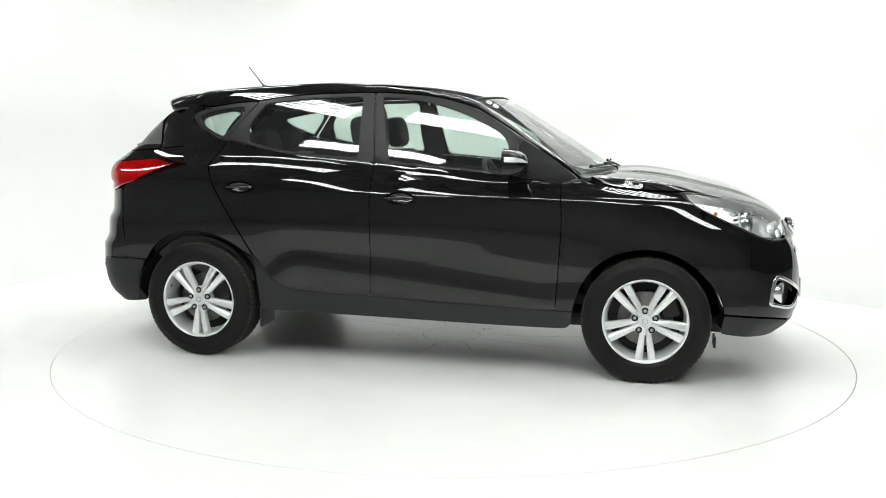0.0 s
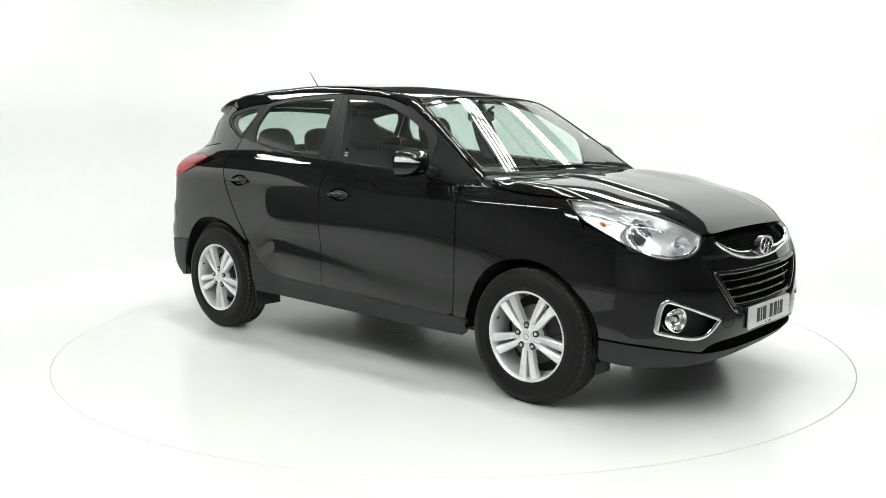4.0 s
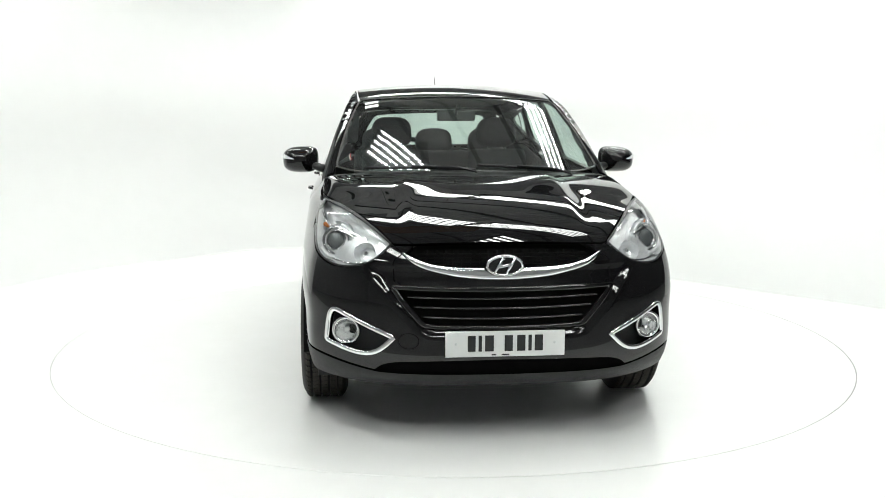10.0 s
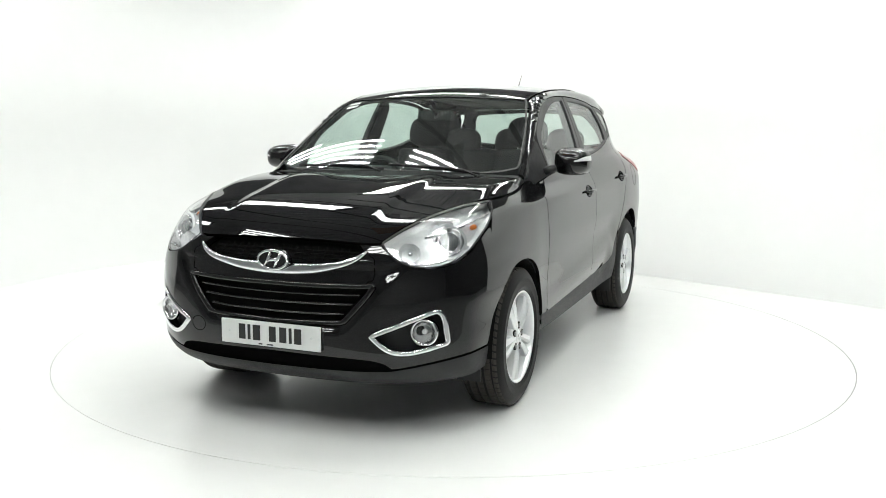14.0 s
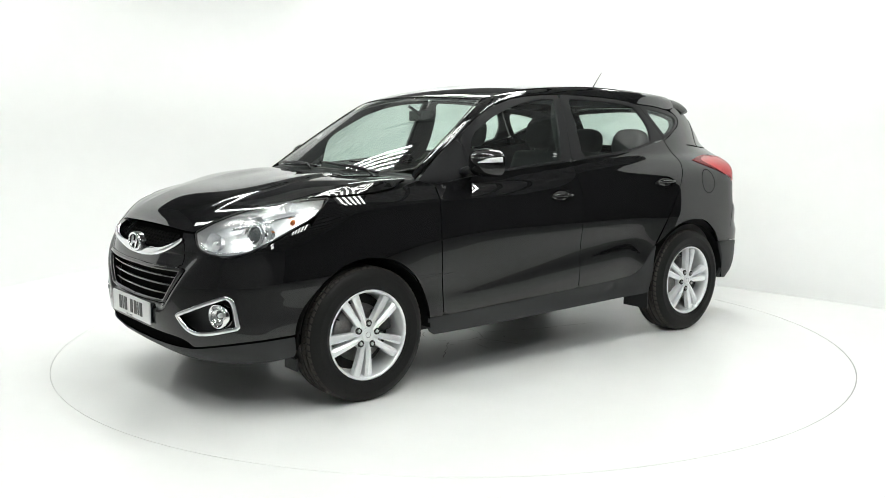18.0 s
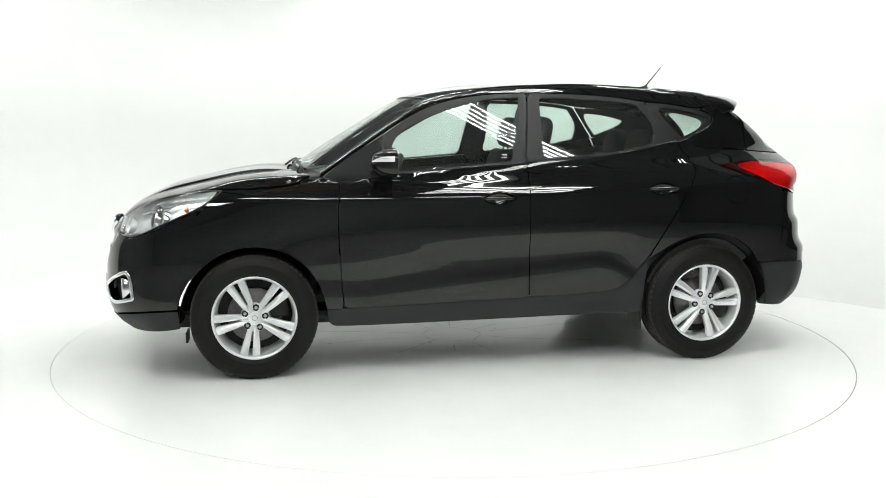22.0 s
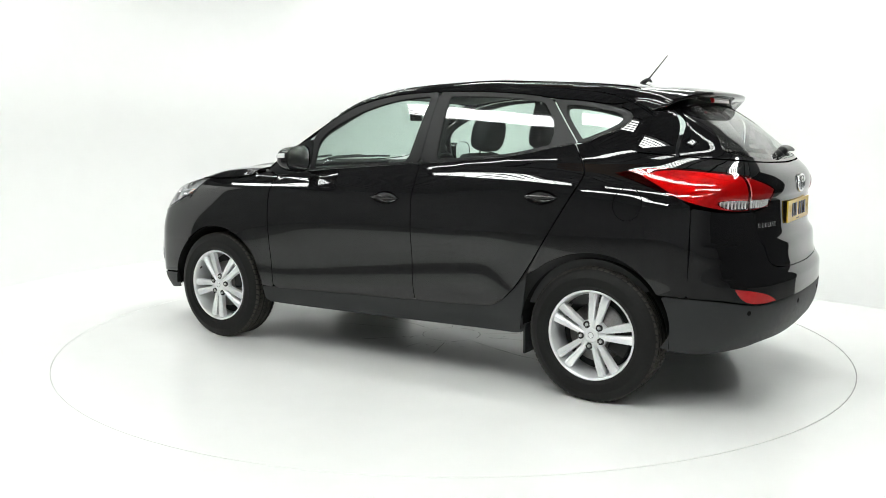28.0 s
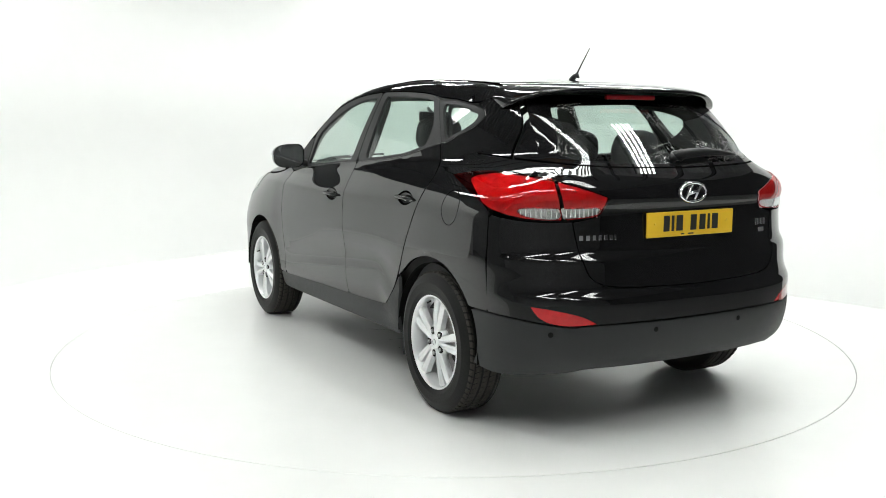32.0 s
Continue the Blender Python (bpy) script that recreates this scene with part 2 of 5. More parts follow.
HOOD = curve([2.20, 2.12, 2.06, 2.0, 1.9, 1.786, 1.592, 1.4, 1.2, 1.05, 0.8, -2.2],
             [0.76, 0.83, 0.888, 0.931, 0.978, 1.016, 1.059, 1.091, 1.111, 1.119, 1.125, 1.125], 0.03)
ROOF = curve([1.4, 1.06, 1.014, 0.876, 0.764, 0.652, 0.58, 0.515, 0.45, 0.413, 0.36, 0.30, 0.15, -0.03, -0.21, -0.5, -0.81, -1.16, -1.5, -1.72, -2.2],
             [0.942, 1.165, 1.195, 1.2836, 1.354, 1.4227, 1.4663, 1.505, 1.5434, 1.563, 1.584, 1.601, 1.631, 1.654, 1.665, 1.667, 1.656, 1.637, 1.603, 1.566, 1.47], 0.03)
NOSE = curve([0.15, 0.22, 0.26, 0.31, 0.36, 0.45, 0.6, 0.7, 0.78, 0.86, 0.92, 1.0, 1.3],
             [1.93, 2.03, 2.10, 2.155, 2.18, 2.190, 2.189, 2.180, 2.154, 2.103, 2.050, 1.96, 1.5], 0.02)
TAIL = curve([0.26, 0.30, 0.35, 0.42, 0.53, 0.60, 0.655, 0.685, 0.72, 0.80, 0.825, 0.85, 0.92, 1.0, 1.045, 1.06, 1.10, 1.16, 1.20, 1.25, 1.35, 1.42, 1.49, 1.56, 1.7],
             [-1.97, -2.06, -2.13, -2.17, -2.188, -2.188, -2.186, -2.164, -2.150, -2.143, -2.138, -2.116, -2.104, -2.10, -2.102, -2.114, -2.114, -2.09, -2.05, -1.995, -1.872, -1.775, -1.665, -1.54, -1.28], 0.009)
FLANK = curve([0.20, 0.28, 0.36, 0.41, 0.46, 0.52, 0.58, 0.68, 0.82, 0.94, 1.005, 1.03, 1.10, 1.14, 1.18, 1.30, 1.75],
              [0.845, 0.870, 0.889, 0.896, 0.8975, 0.896, 0.8985, 0.9065, 0.915, 0.911, 0.904, 0.894, 0.860, 0.838, 0.806, 0.69, 0.20], 0.009)
LIFT = curve([1.4, 0.9, 0.55, 0.2, -0.2, -0.6, -1.0, -1.4, -1.8, -2.2], [-0.04, -0.06, -0.055, -0.03, -0.008, 0.018, 0.032, 0.03, 0.0, 0.0], 0.08)
BROW = curve([2.2, 1.8, 1.5, 1.2, 0.95, 0.7, 0.4, -2.2], [-0.180, -0.130, -0.092, -0.054, -0.026, -0.009, -0.001, 0.0], 0.06)
PLAN = curve([2.2, 2.0, 1.8, 1.6, 1.45, 1.3, 1.1, 0.9, 0.4, -0.4, -0.9, -1.1, -1.3, -1.5, -1.7, -1.85, -2.0, -2.2],
             [-0.20, -0.092, -0.035, -0.010, 0.0, 0.004, 0.002, -0.006, -0.008, -0.008, -0.005, 0.0, 0.002, 0.0, -0.008, -0.024, -0.06, -0.15], 0.05)
CABIN = curve([1.6, 0.95, 0.6, 0.3, 0.0, -0.8, -1.2, -1.45, -1.65, -1.8, -2.1],
              [-0.05, -0.024, -0.012, -0.004, 0.0, 0.0, -0.014, -0.055, -0.115, -0.18, -0.28], 0.08)


def outside(p):
    """Below zero inside the car, above zero outside; p is an array of places."""
    x, y, z = p[..., 0], np.abs(p[..., 1]), p[..., 2]
    # the lower crease of the doors climbs towards the rear
    zz = z - (0.07 - 0.11 * x) * ramp(x, -1.0, -0.6) * (1 - ramp(x, 0.6, 1.0)) * (1 - ramp(z, 0.62, 0.85)) * ramp(z, 0.25, 0.40)
    # the shoulder of the doors runs up with the belt line; above it the glass leans in, gently bowed
    body = FLANK(zz - LIFT(x) * ramp(z, 0.95, 1.12))
    d = z - 1.385
    glass = 0.7455 - 0.3987 * d - 0.25 * d * d - 0.6 * np.maximum(1.09 - z, 0)
    flank = np.maximum(body, glass) + 0.004 * np.log1p(np.exp(-np.abs(body - glass) / 0.004))
    side = y - (flank + PLAN(x) + CABIN(x) * ramp(z, 1.06, 1.30) + BROW(x) * np.clip((z - 0.62) / 0.40, 0, 1.15) ** 1.5)
    yy = y * y
    rise = 0.013 * ramp(y, 0.455, 0.36) * ramp(x, 1.0, 1.3) * (1 - ramp(x, 1.75, 2.05))
    hood = HOOD(x + 0.03 * yy + 0.06 * yy * yy) + 0.010 * ramp(y, 0.1, 0.4) * (1 - ramp(x, 1.3, 1.75)) - 0.022 * ramp(x, 1.3, 1.75) * (y / 0.8) ** 4 - 0.012 * (y / 0.8) ** 6 + rise + 0.013 * (1 - (y / 0.75) ** 2) * ramp(x, 1.0, 1.35) * (1 - ramp(x, 1.98, 2.10))
    back = ramp(x, -0.5, 0.3)
    roof = ROOF(x + 0.12 * back * yy) - (0.022 + 0.017 * ramp(x, -0.8, 0.0)) * (y / 0.6) ** 2
    top = z - np.maximum(hood, roof)
    # the lower grille lies in a sunken field with slanting sides
    ang = np.degrees(np.arctan2(y, np.maximum(x - 1, 0.05)))
    sunk = 0.024 * ramp(19.5 + 44 * (z - 0.53) - ang, 0.0, 4.2) * ramp(z, 0.475, 0.53) * (1 - ramp(z, 0.745, 0.82))
    nose = x - (NOSE(z) - 0.06 * yy - 0.52 * yy * yy - sunk)
    tail = (TAIL(z) + 0.10 * yy + 0.30 * yy * yy) - x
    v = np.stack([side, top, nose, tail])
    k = 0.011 - 0.006 * ramp(z, 1.08, 1.2) * ramp(x, 0.1, 0.4) + 0.020 * ramp(-x, 1.5, 1.95)
    m = v.max(0)
    return m + k * np.log(np.exp((v - m) / k).sum(0))


def rays(kind, uv):
    u, v = uv[:, 0], uv[:, 1]
    o, z = np.zeros((len(u), 3)), np.zeros(len(u))
    if kind == "side":
        return np.stack([u, z, v], 1), np.stack([z, z + 1, z], 1), 1.2
    if kind == "top":
        return np.stack([u, v, z + 0.55], 1), np.stack([z, z, z + 1], 1), 1.4
    if kind == "front":
        return np.stack([z + 0.9, u, v], 1), np.stack([z + 1, z, z], 1), 1.6
    if kind == "rear":
        return np.stack([z - 0.9, u, v], 1), np.stack([z - 1, z, z], 1), 1.6
    a = np.radians(u)
    s = 1.0 if kind == "nose" else -1.0
    return np.stack([z + s, z, v], 1), np.stack([s * np.cos(a), np.sin(a), z], 1), 1.6


def on_skin(kind, uv, inset=0.0):
    """Where the rays of a projection meet the skin, and the skin's normals there."""
    uv = np.asarray(uv, float).reshape(-1, 2)
    o, d, far = rays(kind, uv)
    lo, hi = np.zeros(len(uv)), np.full(len(uv), far)
    for _ in range(32):
        mid = (lo + hi) / 2
        inn = outside(o + mid[:, None] * d) < 0
        lo, hi = np.where(inn, mid, lo), np.where(inn, hi, mid)
    p = o + lo[:, None] * d
    e = 0.004
    g = np.stack([outside(p + np.eye(3)[i] * e) - outside(p - np.eye(3)[i] * e) for i in range(3)], 1)
    g /= np.linalg.norm(g, axis=1)[:, None]
    return p - inset * g, g


def rounded(points, times=2, ratio=0.25):
    """Cuts the corners of a closed outline; a point given twice stays sharp."""
    p = [np.array(q, float) for q in points]
    for _ in range(times):
        r = []
        for a, b in zip(p, p[1:] + p[:1]):
            r += [a * (1 - ratio) + b * ratio, a * ratio + b * (1 - ratio)]
        p = [q for i, q in enumerate(r) if np.linalg.norm(q - r[i - 1]) > 1e-5]
    return np.array(p)


def both(half):
    """A whole outline from its half with u above zero, from top to bottom."""
    return [tuple(q) for q in half] + [(-q[0], q[1]) for q in reversed(half)]


def shrink(poly, d):
    a, b, c = np.roll(poly, 1, 0), poly, np.roll(poly, -1, 0)
    area = 0.5 * np.sum(b[:, 0] * c[:, 1] - c[:, 0] * b[:, 1])
    t = c - a
    n = np.stack([-t[:, 1], t[:, 0]], 1) / (np.linalg.norm(t, axis=1)[:, None] + 1e-9)
    return b + n * d * (1 if area > 0 else -1)


def resample(poly, h, su=1.0):
    r = []
    for a, b in zip(poly, np.roll(poly, -1, 0)):
        n = max(1, int(np.ceil(np.hypot((b[0] - a[0]) * su, b[1] - a[1]) / h)))
        r += [a + (b - a) * i / n for i in range(n)]
    return np.array(r)


def within(q, poly):
    x, y = q[:, 0], q[:, 1]
    inn = np.zeros(len(q), bool)
    for (x0, y0), (x1, y1) in zip(poly, np.roll(poly, -1, 0)):
        c = (y0 > y) != (y1 > y)
        inn ^= c & (x < (x1 - x0) * (y - y0) / (y1 - y0 + 1e-12) + x0)
    return inn


def near(q, poly, d, su):
    r = np.zeros(len(q), bool)
    for p in poly:
        r |= ((q[:, 0] - p[0]) * su) ** 2 + (q[:, 1] - p[1]) ** 2 < d * d
    return r


def sheet(kind, outline, holes=(), inset=0.0, h=0.03, gap=0.002, depth=0.018, cut=2, rim_to=None):
    """Vertices, faces and normals of a panel of the skin within an outline, with a turned-in rim."""
    su = 0.017 if kind in ("nose", "stern") else 1.0
    loops = [rounded(outline, cut)] + [rounded(q, cut) for q in holes]
    if gap:
        sc = np.array([su, 1.0])
        loops = [shrink(loops[0] * sc, gap) / sc] + [shrink(q * sc, -gap) / sc for q in loops[1:]]
    loops = [resample(q, h * 0.8, su) for q in loops]
    lo, hi = loops[0].min(0), loops[0].max(0)
    gu, gv = np.meshgrid(np.arange(lo[0] + h / su / 2, hi[0], h / su), np.arange(lo[1] + h / 2, hi[1], h))
    grid = np.stack([gu.ravel(), gv.ravel()], 1)
    keep = within(grid, loops[0])
    for q in loops[1:]:
        keep &= ~within(grid, q)
    for q in loops:
        keep &= ~near(grid, q, 0.55 * h, su)
    verts = np.concatenate(loops + [grid[keep]])
    edges, at = [], 0
    for q in loops:
        n = len(q)
        edges += [(at + i, at + (i + 1) % n) for i in range(n)]
        at += n
    sc = np.array([su, 1.0])
    vo, _, fo, ov, _, _ = delaunay_2d_cdt([Vector(v * sc) for v in verts], edges, [], 0, 1e-6)
    vo = np.array([tuple(v) for v in vo]) / sc
    fo = np.array([f for f in fo if len(f) == 3])
    mid = vo[fo].mean(1)
    keep = within(mid, loops[0])
    for q in loops[1:]:
        keep &= ~within(mid, q)
    fo = fo[keep]
    p, n = on_skin(kind, vo, inset)
    a, b, c = p[fo[:, 0]], p[fo[:, 1]], p[fo[:, 2]]
    good = np.einsum("ij,ij->i", np.cross(b - a, c - a), n[fo[:, 0]]) > 0
    fo = np.where(good[:, None], fo, fo[:, ::-1])
    faces = [tuple(f) for f in fo.tolist()]
    if depth:
        seen = {}
        for f in faces:
            for i in range(3):
                seen[(f[i], f[(i + 1) % 3])] = True
        rim = [e for e in seen if (e[1], e[0]) not in seen]
        ids = sorted({i for e in rim for i in e})
        down = {i: len(p) + k for k, i in enumerate(ids)}
        p = np.concatenate([p, p[ids] - depth * n[ids] if rim_to is None else on_skin(kind, vo[ids], rim_to)[0]])
        n = np.concatenate([n, n[ids]])
        faces += [(b, a, down[a], down[b]) for a, b in rim]
    return p, faces, n


def skin_mesh(name, p, faces, n, flip=False):
    if flip:
        p, n = p * np.array([1, -1, 1]), n * np.array([1, -1, 1])
        faces = [f[::-1] for f in faces]
    me = mesh_of(name, p, faces)
    normals = n.copy()
    me.normals_split_custom_set_from_vertices([tuple(v) for v in normals])
    return me


def panel(name, parent, mat, kind, outline, label="", sides=2, **more):
    """One panel of the skin, or a left and a right one."""
    p, f, n = sheet(kind, outline, **more)
    obs = [part(name, skin_mesh(name, p, f, n), mat, parent, label)]
    if sides == 2:
        obs.append(part(name, skin_mesh(name, p, f, n, True), mat, parent, label))
    if mat is PAINT:
        # the turned-in rims, the only faces with four corners, lie in the dark of the shut lines
        for ob in obs:
            ob.data.materials.append(SHUT)
            for q in ob.data.polygons:
                q.material_index = 1 if len(q.vertices) == 4 else 0
    return obs


def band(kind, line, width, inset=0.0, thick=0.006, closed=False):
    """A raised strip along a line drawn on the skin: vertices and faces."""
    q = np.array(line, float)
    t = np.gradient(q, axis=0) if not closed else np.roll(q, -1, 0) - np.roll(q, 1, 0)
    su = 0.017 if kind in ("nose", "stern") else 1.0
    sc = np.array([su, 1.0])
    t = t * sc
    nn = np.stack([-t[:, 1], t[:, 0]], 1) / (np.linalg.norm(t, axis=1)[:, None] + 1e-9)
    w = np.asarray(width)
    w = w[:, None] if w.ndim else w
    rows = []
    for s, up in ((-0.5, 0), (-0.42, 0.8), (-0.15, 1), (0.15, 1), (0.42, 0.8), (0.5, 0)):
        p, n = on_skin(kind, (q * sc + nn * w * s) / sc, inset)
        rows.append(p + n * thick * up)
    k, m = len(rows), len(q)
    verts = [rows[j][i] for i in range(m) for j in range(k)]
    faces = []
    for i in range(m if closed else m - 1):
        a, b = i, (i + 1) % m
        for j in range(k - 1):
            faces.append((a * k + j, a * k + j + 1, b * k + j + 1, b * k + j))
    if not closed:
        faces += [tuple(range(k)), tuple((m - 1) * k + j for j in reversed(range(k)))]
    p0, n0 = on_skin(kind, q[:2], inset)
    a, b, c = (np.array(verts[i]) for i in faces[2][:3])
    if np.dot(np.cross(b - a, c - a), n0[0]) < 0:
        faces = [f[::-1] for f in faces]
    return verts, faces


def strip(name, parent, mat, kind, line, width, label="", sides=2, **more):
    v, f = band(kind, line, width, **more)
    obs = [part(name, mesh_of(name, v, f), mat, parent, label)]
    if sides == 2:
        obs.append(part(name, mesh_of(name, *flip_y(v, f)), mat, parent, label))
    return obs


def fine(points, n=40):
    """A smooth open line through the points."""
    p = np.array(points, float)
    d = np.concatenate([[0], np.cumsum(np.linalg.norm(np.diff(p, axis=0) * np.array([0.3 if abs(p[:, 0]).max() > 5 else 1, 1]), axis=1))])
    s = np.linspace(0, d[-1], n)
    return np.stack([curve(d, p[:, i], max(1e-3, d[-1] * 0.012))(s) for i in (0, 1)], 1)

# ---------------------------------------------------------------- the studio
def ring_sheet(r0, outer, n=240):
    """A floor with a round hole: a ring of quads out to the corners of a convex outline."""
    verts, faces = [], []
    for i in range(n):
        a = 2 * math.pi * i / n
        c, s = math.cos(a), math.sin(a)
        far = 99.0
        for (xa, ya), (xb, yb) in zip(outer, outer[1:] + outer[:1]):
            det = c * (yb - ya) - s * (xb - xa)
            if abs(det) > 1e-9:
                r = (xa * (yb - ya) - ya * (xb - xa)) / det
                if 0 < r < far:
                    far = r
        for k in range(6):
            r = r0 + (far - r0) * (k / 5) ** 1.5
            verts.append((r * c, r * s, 0))
        verts.append((r0 * c, r0 * s, -0.05))
    for i in range(n):
        j = (i + 1) % n
        for k in range(5):
            faces.append((i * 7 + k, i * 7 + k + 1, j * 7 + k + 1, j * 7 + k))
        faces.append((i * 7 + 6, i * 7, j * 7, j * 7 + 6))
    # the hole sits a little off the deck's axis, so that the gap opens on one side
    verts = [(x + 0.0016, y - 0.0016, z) for x, y, z in verts]
    return mesh_of("floor", verts, faces, False)


def build_studio():
    part("floor", ring_sheet(RING - 0.001, [(-3.1, -3.0), (3.1, -3.0), (4.1, 0.2), (4.4, 3.0), (2.0, 6.0), (-3.0, 6.2), (-5.2, 4.6), (-5.4, 2.4), (-5.2, -0.8)]), FLOORW)
    tagged(bpy.data.objects["floor"], "white painted studio floor, softly glossy", "floor", kind="structure")
    tagged(part("floor_hall", box("floor_hall", (14.4, 16.4, 0.1), (0, -1.0, -0.056), 0.002), HALLFLOOR), "grey bare floor of the hall", "floor", kind="structure")
    # plan of the white wall, from the right front round the back to the left front
    plan = [(3.95, 0.15), (3.45, 0.78), (1.7, 2.55), (0.5, 3.7), (-0.6, 4.5), (-1.8, 4.9), (-3.0, 4.75), (-3.9, 4.0), (-4.5, 3.2), (-4.9, 2.3), (-5.1, 1.2), (-5.2, 0.0)]
    p = np.array(plan)
    for _ in range(2):
        p = np.concatenate([p[:1]] + [np.stack([a * 0.75 + b * 0.25, a * 0.25 + b * 0.75]) for a, b in zip(p[:-1], p[1:])] + [p[-1:]])
    verts, faces = [], []
    cove = lambda i: 0.5 * float(ramp(np.array(i / len(p)), 0.25, 0.42)) + 0.7 * float(ramp(np.array(i / len(p)), 0.38, 0.62))
    for i, (x, y) in enumerate(p):
        a, b = p[max(i - 1, 0)], p[min(i + 1, len(p) - 1)]
        t = (b - a) / np.linalg.norm(b - a)
        nx, ny = -t[1], t[0]
        if nx * x + ny * y > 0:
            nx, ny = -nx, -ny
        r = cove(i)
        row = [(r * (1 - math.sin(k * math.pi / 16)), r * (1 - math.cos(k * math.pi / 16)) - 0.002) for k in range(9)] + [(0, 1.5), (0, 2.9), (-0.12, 2.9), (-0.12, -0.02)]
        verts += [(x + nx * d, y + ny * d, z) for d, z in row]
    k = 13
    for i in range(len(p) - 1):
        for j in range(k - 1):
            faces.append((i * k + j, i * k + j + 1, (i + 1) * k + j + 1, (i + 1) * k + j))
    me = mesh_of("backdrop", verts, faces, True)
    tagged(part("backdrop", me, WHITE), "curved white studio backdrop wall", "wall", kind="structure")
    # the hall round the white set
    for nm, size, at in (("wall_south", (16, 0.3, 5.6), (0, -9.1, 2.75)), ("wall_north", (16, 0.3, 5.6), (0, 7.1, 2.75)),
                         ("wall_west", (0.3, 16.2, 5.6), (-7.1, -1, 2.75)), ("wall_east", (0.3, 16.2, 5.6), (7.1, -1, 2.75))):
        # the unseen east wall is coloured darker, for dim reflections in the car
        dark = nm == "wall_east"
        tagged(part(nm, box(nm, size, at), HALL_DIMMED if dark else HALL), "wall of the hall, its dimness painted in as a darker colour" if dark else "grey wall of the hall", "wall", kind="structure")
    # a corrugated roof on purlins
    # outline of the brighter roof part that the car reflects, painted paler
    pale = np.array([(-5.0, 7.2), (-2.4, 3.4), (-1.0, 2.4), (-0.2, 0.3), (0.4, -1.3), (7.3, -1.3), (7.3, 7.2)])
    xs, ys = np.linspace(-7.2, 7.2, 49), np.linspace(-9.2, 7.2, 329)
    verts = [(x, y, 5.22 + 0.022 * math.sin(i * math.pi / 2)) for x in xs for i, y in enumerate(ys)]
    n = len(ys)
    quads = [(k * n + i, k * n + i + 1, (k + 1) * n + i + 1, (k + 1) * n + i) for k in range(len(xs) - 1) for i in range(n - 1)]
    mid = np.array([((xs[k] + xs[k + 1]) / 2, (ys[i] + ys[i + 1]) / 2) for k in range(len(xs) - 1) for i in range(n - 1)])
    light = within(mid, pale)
    for keep, mat, words in ((~light, ROOFM, "dark corrugated metal roof of the hall"), (light, ROOF_BRIGHTENED, "corrugated roof over the backdrop, its brightness painted in as a paler colour")):
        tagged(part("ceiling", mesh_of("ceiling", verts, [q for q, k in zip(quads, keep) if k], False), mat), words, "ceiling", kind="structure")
    for d in np.arange(-3.6, 3.7, 0.9):
        lay = Matrix.Translation((0.6, 0.8, 5.148)) @ Matrix.Rotation(math.radians(32), 4, "Z") @ Matrix.Translation((float(d), 0, 0))
        me = box("purlin", (0.06, 9.0, 0.10), (0, 0, 0), 0.006)
        me.transform(lay)
        tagged(part("purlin", me, DARK), "dark steel roof purlin", "beam", "roof purlins", "structure")


def build_ceiling_board():
    board = new("ceiling_board")
    board.matrix_basis = pose(-0.45, -1.15, 4.72)
    for i in range(3):
        part("plank", box("plank", (2.0, 0.36, 0.03), (0, (i - 1) * 0.365, 0), 0.004), TIMBER, board)
    for x in (-0.7, 0.7):
        part("hanger", box("hanger", (0.05, 0.9, 0.47), (x, 0, 0.25), 0.004), TIMBER, board)
    return tagged(board, "brown timber boards fixed below the roof", "boards")


def light_bank(length, tubes=5, pitch=0.085):
    """A hanging bank of fluorescent tubes; its long side lies along y, its light falls down."""
    bank = new("light_bank")
    w = tubes * pitch
    part("housing", box("housing", (w + 0.06, length + 0.14, 0.05), (0, 0, 0.06), 0.01), HOUSING, bank)
    for i in range(tubes):
        x = (i - (tubes - 1) / 2) * pitch
        part("tube", tube("tube", [(x, -length / 2, 0), (x, length / 2, 0)], 0.018, 8), TUBE, bank)
    for s in (-1, 1):
        part("end_cap", box("end_cap", (w + 0.04, 0.05, 0.07), (0, s * (length / 2 + 0.03), 0.01), 0.006), HOUSING, bank)
        part("cable", tube("cable", [(0, s * length * 0.35, 0.08), (0, s * length * 0.35, 5.20 - BANK_Z)], 0.004, 6), SEAL, bank)
    return tagged(bank, "hanging bank of lit white fluorescent tubes, four of them added fill", "light", "ceiling light banks")


BANK_Z = 4.0
# the last four are unseen fill, added to brighten floor, plate and left wall
BANKS_AND_FILLS = [(-2.15, 1.6, 48), (-0.38, -0.09, 48), (1.05, -1.3, 45), (1.58, 0.95, 25), (0.82, 2.6, 25), (2.45, -0.2, 30), (-0.5, 3.9, 55), (2.3, 3.2, 40), (-2.75, -1.9, 40), (-1.0, -3.4, 48), (1.3, -2.9, 48), (2.5, -4.1, 45), (-4.5, 0.9, 42), (-2.7, -4.3, 45), (0.3, -5.2, 48), (2.0, -5.8, 45), (-3.3, 2.9, 48)]


SMALLER = {(-3.3, 2.9): 3, (2.45, -0.2): 4, (1.58, 0.95): 4, (0.82, 2.6): 4}


def build_lights():
    kinds = {}
    for x, y, a in BANKS_AND_FILLS:
        n = SMALLER.get((x, y), 5)
        if n in kinds:
            copy_thing(kinds[n], pose(x, y, BANK_Z, 0, 0, a))
        else:
            kinds[n] = light_bank(1.75, n)
            kinds[n].matrix_basis = pose(x, y, BANK_Z, 0, 0, a)
    build_ceiling_board()


